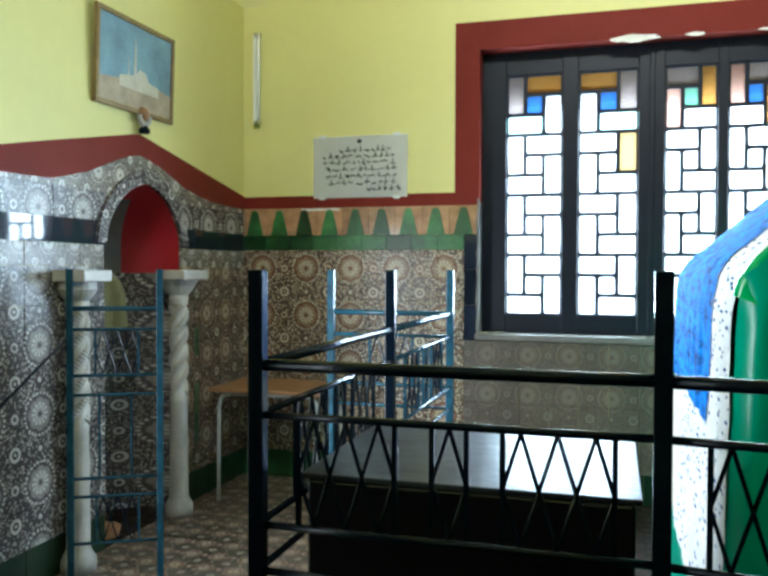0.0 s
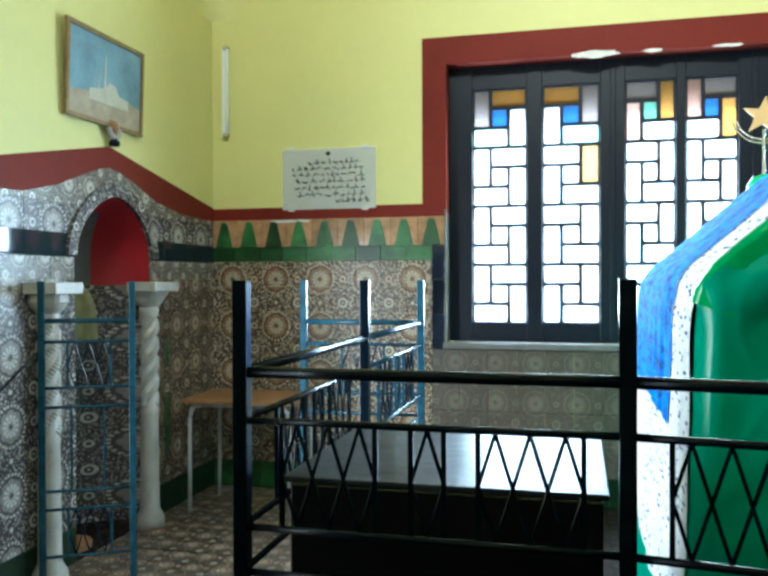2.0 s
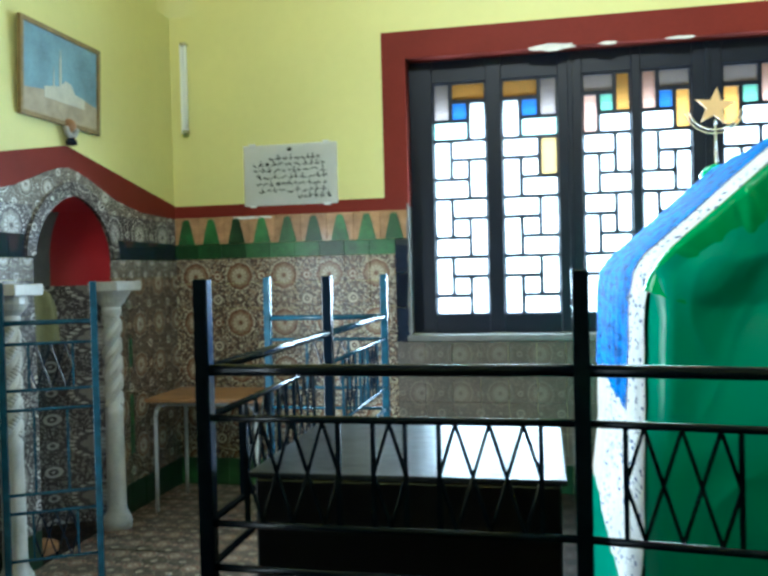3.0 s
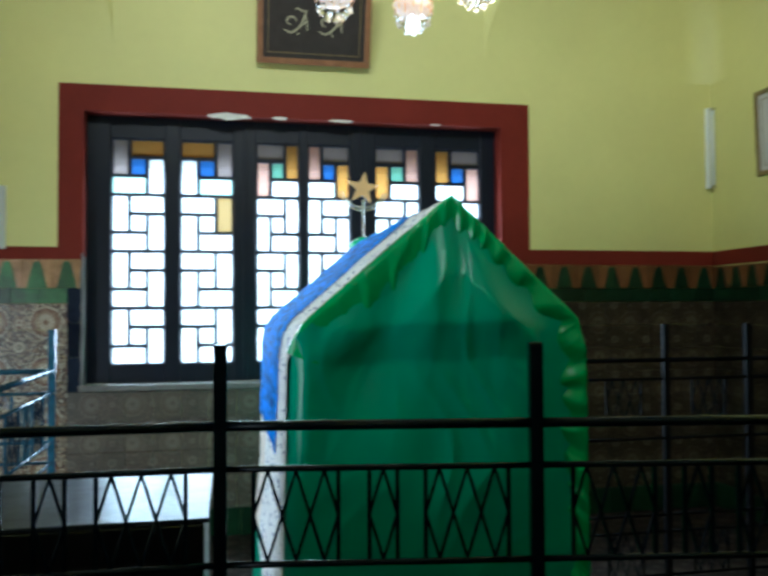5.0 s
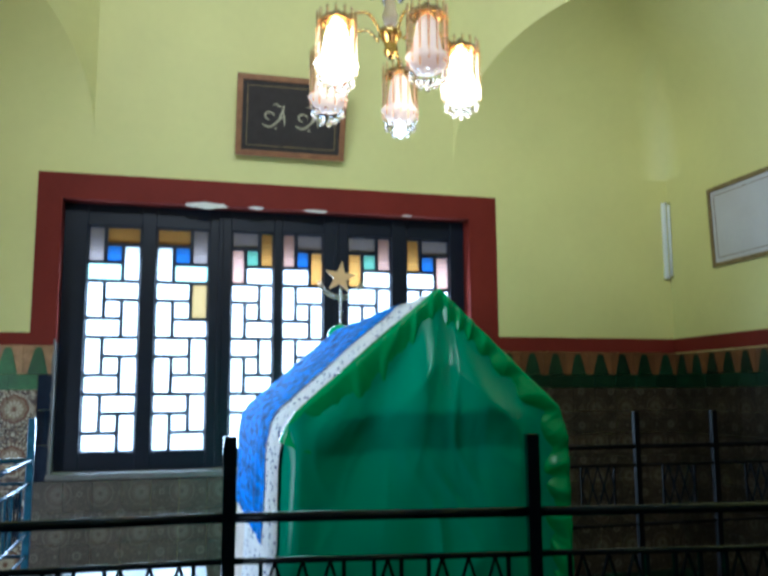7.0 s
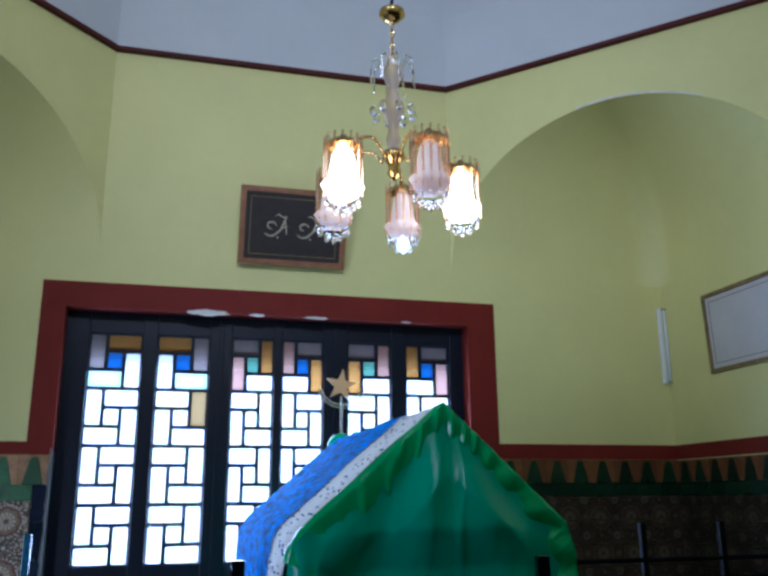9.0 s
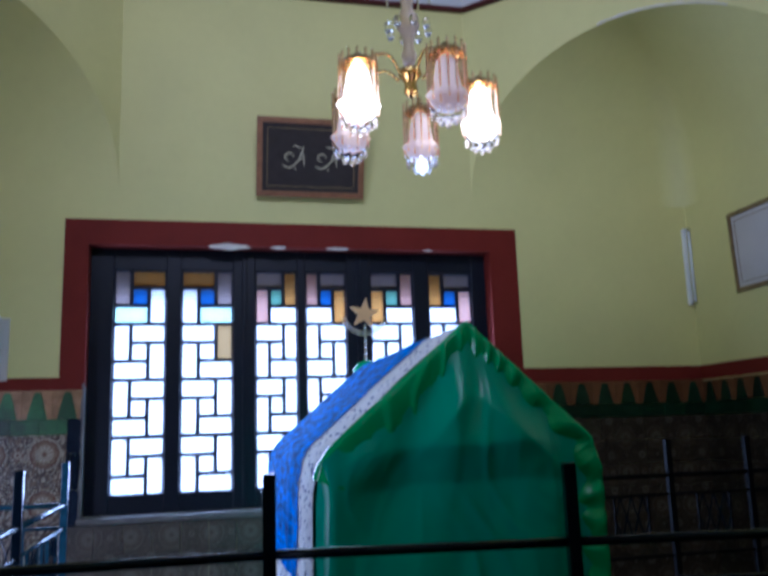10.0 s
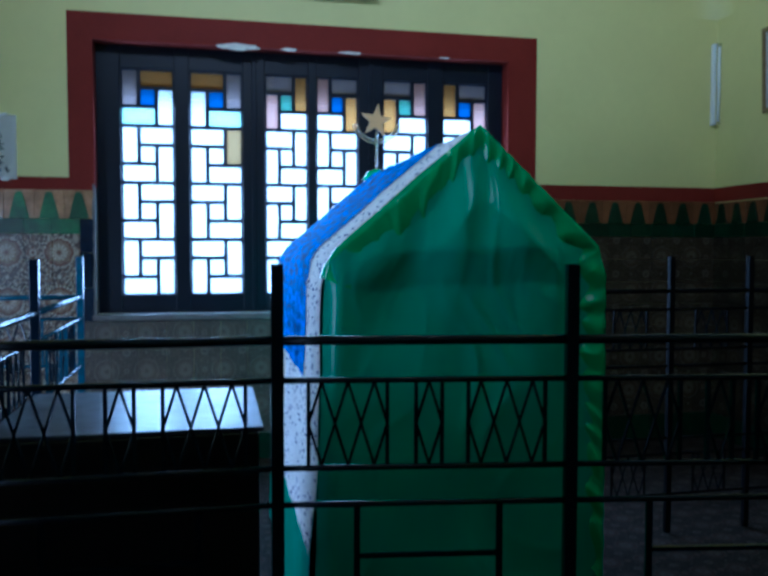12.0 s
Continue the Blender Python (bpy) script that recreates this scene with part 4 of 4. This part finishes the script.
SKY_BLUE = material("painted_sky", (0.16, 0.28, 0.34), rough=0.5, vary=0.35, scale=5)
SAND = material("painted_sand", (0.36, 0.29, 0.19), rough=0.5, vary=0.25, scale=14)
PALE = material("painted_white", (0.52, 0.49, 0.38), rough=0.5, vary=0.15, scale=14)
mosque = framed("framed_picture", "gilt-framed picture of a pale domed building under a blue sky", (-3.105, 3.65, 2.475), (0, 1, 0.015), (0.03, 0, 1), 0.79, 0.53, 0.028, GOLD_FRAME, SKY_BLUE)
flat(mosque, "painted_ground", [[(0.03, 0.03), (0.78, 0.03), (0.78, 0.16), (0.6, 0.19), (0.42, 0.2), (0.2, 0.17), (0.03, 0.15)]], SAND)
flat(mosque, "painted_building", [[(0.22, 0.13), (0.62, 0.13), (0.62, 0.19), (0.52, 0.2), (0.48, 0.25), (0.42, 0.26), (0.38, 0.22), (0.22, 0.19)],
                                  [(0.36, 0.19), (0.385, 0.19), (0.38, 0.36), (0.372, 0.43), (0.365, 0.36)], [(0.3, 0.19), (0.316, 0.19), (0.308, 0.32)]], PALE, -0.008)

verse = framed("framed_calligraphy", "brown-framed dark panel with gilt calligraphy leaning from the wall", (-0.095, 5.43, 3.505), (1, 0.0, 0), (0, -0.27, 1), 0.857, 0.62, 0.045, BROWN_FRAME, DARK_CLOTH, 0.03)
flat(verse, "inner_border", [[(0.08, 0.08), (0.777, 0.08), (0.777, 0.086), (0.08, 0.086)], [(0.08, 0.534), (0.777, 0.534), (0.777, 0.54), (0.08, 0.54)],
                             [(0.08, 0.09), (0.086, 0.09), (0.086, 0.53), (0.08, 0.53)], [(0.771, 0.09), (0.777, 0.09), (0.777, 0.53), (0.771, 0.53)]], GOLD_FRAME)
rnd = random.Random(5)
marks = []
for cx in (0.3, 0.56):
    marks.append(stroke([(cx - 0.1 + 0.02 * i, 0.25 - 0.03 * math.sin(i * 0.55) + 0.004 * i) for i in range(10)], 0.008))
    marks.append(stroke([(cx - 0.045 + 0.035 * math.cos(a), 0.315 + 0.028 * math.sin(a)) for a in [radians(30 * i) for i in range(10)]], 0.007))
    marks.append(stroke([(cx + 0.02 + 0.012 * i, 0.27 + 0.03 * i) for i in range(5)], 0.007))
    marks.append(stroke([(cx + 0.075 - 0.004 * i, 0.25 + 0.028 * i) for i in range(5)], 0.006))
    marks.append(stroke([(cx - 0.02 + 0.022 * i, 0.395 + 0.012 * math.sin(i * 1.6)) for i in range(5)], 0.005))
    marks.append([(cx - 0.005, 0.222), (cx + 0.005, 0.212), (cx + 0.015, 0.222), (cx + 0.005, 0.232)])
flat(verse, "gilt_writing", marks, GILT_INK)

notice = framed("framed_notice", "brown-framed pale printed sheet hanging on the wall", (3.7, 4.9, 2.665), (0, -1, 0), (-0.03, 0, 1), 1.0, 0.65, 0.035, GOLD_FRAME, PALE_PAPER)
flat(notice, "border_line", [[(0.07, 0.07), (0.93, 0.07), (0.93, 0.076), (0.07, 0.076)], [(0.07, 0.574), (0.93, 0.574), (0.93, 0.58), (0.07, 0.58)],
                             [(0.07, 0.08), (0.076, 0.08), (0.076, 0.57), (0.07, 0.57)], [(0.924, 0.08), (0.93, 0.08), (0.93, 0.57), (0.924, 0.57)]], GOLD_FRAME)

poster = thing("paper_poster", "white paper sheet with rows of dark handwriting pinned to the wall", "poster", at=(-2.567, YW - 0.003, 2.095))
rows = [[(0.722 * i / 16, -0.004 - 0.006 * abs(noise.noise(Vector((i * 0.4, j * 0.5, 2)))), 0.45 * j / 8) for i in range(17)] for j in range(9)]
bm = sheet(bmesh.new(), rows)
bmesh.ops.solidify(bm, geom=bm.faces[:], thickness=0.002)
part("paper", bm, PAPER, poster)
rnd = random.Random(12)
bm = bmesh.new()
for j, (z, x0, x1) in enumerate(((0.345, 0.2, 0.58), (0.3, 0.08, 0.64), (0.255, 0.08, 0.62), (0.205, 0.1, 0.64), (0.155, 0.1, 0.62), (0.105, 0.12, 0.62), (0.06, 0.42, 0.66))):
    x = x0
    while x < x1:
        w = rnd.uniform(0.02, 0.06)
        o = stroke([(x + w * i / 5, z + rnd.uniform(-0.014, 0.014)) for i in range(6)], rnd.uniform(0.003, 0.0055))
        prism(bm, [(u, -0.0125, v) for u, v in o], (0, -0.001, 0))
        if rnd.random() < 0.5:
            o = stroke([(x + w * 0.4, z + 0.03), (x + w * 0.5, z + 0.01), (x + w * 0.45, z - 0.01)], 0.0035)
            prism(bm, [(u, -0.0125, v) for u, v in o], (0, -0.001, 0))
        x += w + rnd.uniform(0.004, 0.018)
o = [(0.36 + 0.018 * math.cos(a), 0.41 + 0.016 * math.sin(a)) for a in [2 * math.pi * i / 10 for i in range(10)]]
prism(bm, [(u, -0.0125, v) for u, v in o], (0, -0.001, 0))
part("dark_writing", bm, INK, poster)
for x in (0.07, 0.64):
    for z in (0.0, 0.45):
        part("tape", boxes((x - 0.025, x + 0.025, -0.012, -0.001, z - 0.012, z + 0.012)), TUBE, poster)

# crescent ornament on the peak over the niche
ornament = thing("crescent_ornament", "small painted crescent cup on a dark stem over the niche", "ornament", at=(XL + 0.04, 4.1, 2.37))
part("stem", lathe(bmesh.new(), [(0.0, 0.0), (0.03, 0.0), (0.034, 0.02), (0.012, 0.05), (0.0, 0.055)], sides=14), IRON, ornament, "", True)
part("cup", tube_along(bmesh.new(), [(0, 0.055 * math.sin(a), 0.115 - 0.065 * math.cos(a)) for a in [radians(-80 + 160 * i / 14) for i in range(15)]], 0.017, 8), MARBLE, ornament, "", True)
part("cup_back", ball(bmesh.new(), (-0.012, 0, 0.115), 0.042, 12, 8), WOOD, ornament, "brown rounded back", True)

# ---- school desk ----
desk = thing("school_desk", "brown wooden-topped table on bent grey steel tube legs", "table", at=(0, 0, 0))
part("tabletop", boxes((-3.02, -2.2, 4.72, 5.28, 0.745, 0.77), bevel=0.005), WOOD, desk, "brown wooden top")
for y in (4.77, 5.23):
    pts = [(-2.97, y, 0.0), (-2.965, y, 0.64), (-2.955, y, 0.69), (-2.93, y, 0.72), (-2.88, y, 0.732), (-2.34, y, 0.732), (-2.29, y, 0.72), (-2.265, y, 0.69), (-2.255, y, 0.64), (-2.25, y, 0.0)]
    part("leg_frame", tube_along(bmesh.new(), pts, 0.0135, 8), GREY_PAINT, desk, "bent grey steel tube", True)

# olive cloth hung over a stand inside the niche
cover = thing("cloth_covered_stand", "olive cloth hung over a narrow stand inside the niche", "stand", at=(XL - 0.17, NY - 0.2, 0))
part("stand", lathe(bmesh.new(), [(0.12, 0), (0.12, 0.04), (0.03, 0.06), (0.03, 1.45)], sides=14, cap=True), WOOD, cover)
part("cloth", lathe(bmesh.new(), [(0.0, 1.54), (0.06, 1.535), (0.11, 1.5), (0.14, 1.42), (0.15, 1.3), (0.155, 1.22)], sides=40, wave=0.1, count=7),
     material("olive_cloth", (0.12, 0.11, 0.04), rough=0.9, vary=0.25, scale=10), cover, "olive cloth", True)

# bare plaster where tile and paint have come away
bm = bmesh.new()
rnd = random.Random(9)
prism(bm, [(-2.66 + 0.3 * i / 9, YW - 0.0135, 2.02 - 0.004 * rnd.random()) for i in range(10)] +
      [(-2.36 - 0.3 * i / 9, YW - 0.0135, 2.0 + 0.006 * rnd.random()) for i in range(10)], (0, -0.003, 0))
structure("bare_patch", bm, PLASTER, "white chipped edge over the tooth tiles")
mid = Vector((XC + (OCT + HALF) / 2, YC + (OCT + HALF) / 2, 0))
along = Vector((1, -1, 0)).normalized()
inward = Vector((-1, -1, 0)).normalized()
upper, lower = [], []
for i in range(22):
    s = -0.25 + 0.95 * i / 21
    h = (1 - min(1.0, abs(s) / (OCT * 0.995)) ** (1 / 0.52)) ** (1 / 2.1)
    z = SPRING + (APEX - SPRING) * h
    p = mid + along * s + inward * 0.002
    upper.append((p.x, p.y, z + 0.012 + 0.035 * abs(noise.noise(Vector((s * 7, 0, 1))))))
    lower.append((p.x, p.y, z + 0.002))
structure("bare_patch", prism(bmesh.new(), upper + lower[::-1], inward * 0.003), PLASTER, "flaked pale plaster along the corner arch")

# ---- the tiles, last ----
tile_field(west, 1, XL + 0.001, NY + NW + 0.185, NY + NW + 0.235, 0.2, 1.56, TILE_GREEN, 0.05, 0.2, "border_tile")
tooth_band(north, 0, YW, XL, -1.334, 1.82, 2.024)
tooth_band(north, 0, YW, WX1 + 0.004, XR, 1.82, 2.009, 0.2, TILE_OCHRE_SHADED, TILE_GREEN_SHADED)
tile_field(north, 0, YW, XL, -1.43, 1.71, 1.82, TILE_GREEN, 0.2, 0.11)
tile_field(north, 0, YW, WX1 + 0.1, XR, 1.71, 1.82, TILE_GREEN_SHADED, 0.2, 0.11)
tile_field(north, 0, YW, -1.43, WX0 - 0.004, 1.072, 1.82, TILE_DARK, 0.1, 0.25)
tile_field(north, 0, YW, WX1 + 0.004, WX1 + 0.1, 1.072, 1.82, TILE_DARK, 0.1, 0.25)
tile_field(north, 0, YW, XL, -1.43, 0.2, 1.71, MOSAIC_WARM)
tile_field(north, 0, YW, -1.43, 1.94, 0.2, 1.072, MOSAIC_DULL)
tile_field(north, 0, YW, 1.94, XR, 0.2, 1.71, MOSAIC_SHADED)
tile_field(north, 0, YW, XL, -0.6, 0.0, 0.2, TILE_GREEN)
tile_field(north, 0, YW, -0.6, XR, 0.0, 0.2, TILE_GREEN_SHADED)
tooth_band(east, -1, XR, 1.5, YW - 0.02, 1.82, 2.0, 0.2, TILE_OCHRE_SHADED, TILE_GREEN_SHADED)
tile_field(east, -1, XR, 1.5, YW - 0.02, 1.71, 1.82, TILE_GREEN_SHADED, 0.2, 0.11)
tile_field(east, -1, XR, 2.3, YW - 0.02, 0.2, 1.71, MOSAIC_SHADED_SIDE)
tile_field(east, -1, XR, 2.3, YW - 0.02, 0.0, 0.2, TILE_GREEN_SHADED)
for y0, y1 in ((2.3, NY - NW), (NY + NW, YW - 0.02)):
    tile_field(west, 1, XL, y0, y1, 0.2, 1.58, MOSAIC_COOL if y0 < 3 else MOSAIC_WARM_SIDE)
    tile_field(west, 1, XL, y0, y1, 0.0, 0.2, TILE_GREEN_SHADED)
    tile_field(west, 1, XL, y0, y1, 1.58, 1.7, MOSAIC_LACE, 0.2, 0.12)
    tile_field(west, 1, XL, y0, y1, 1.7, 1.83, TILE_DARK, 0.2, 0.13)
    tile_field(west, 1, XL, y0, y1, 1.83, 1.99, MOSAIC_COOL, 0.2, 0.16)
gable = [p for p in low if 2.9 <= p[0] <= 5.5]
half = [p for p in arch if p[0] >= NY]
for sign in (1, -1):
    rim = [(min(y, 5.48), z) for y, z in gable if (y - 4.1) * sign >= 0]
    mouth = [(NY + sign * (y - NY), z) for y, z in half]
    edge = [(NY + sign * NW, 1.99)] + mouth
    way = sorted(rim, key=lambda p: p[0] * sign)
    outer = [(5.48, 1.99)] if sign > 0 else [(2.9, 1.99)]
    part("spandrel_tile", prism(bmesh.new(), [(XL, y, z) for y, z in edge + way + outer], (0.0125, 0, 0)), MOSAIC_LACE, west, "ogee panel of white lace tile")
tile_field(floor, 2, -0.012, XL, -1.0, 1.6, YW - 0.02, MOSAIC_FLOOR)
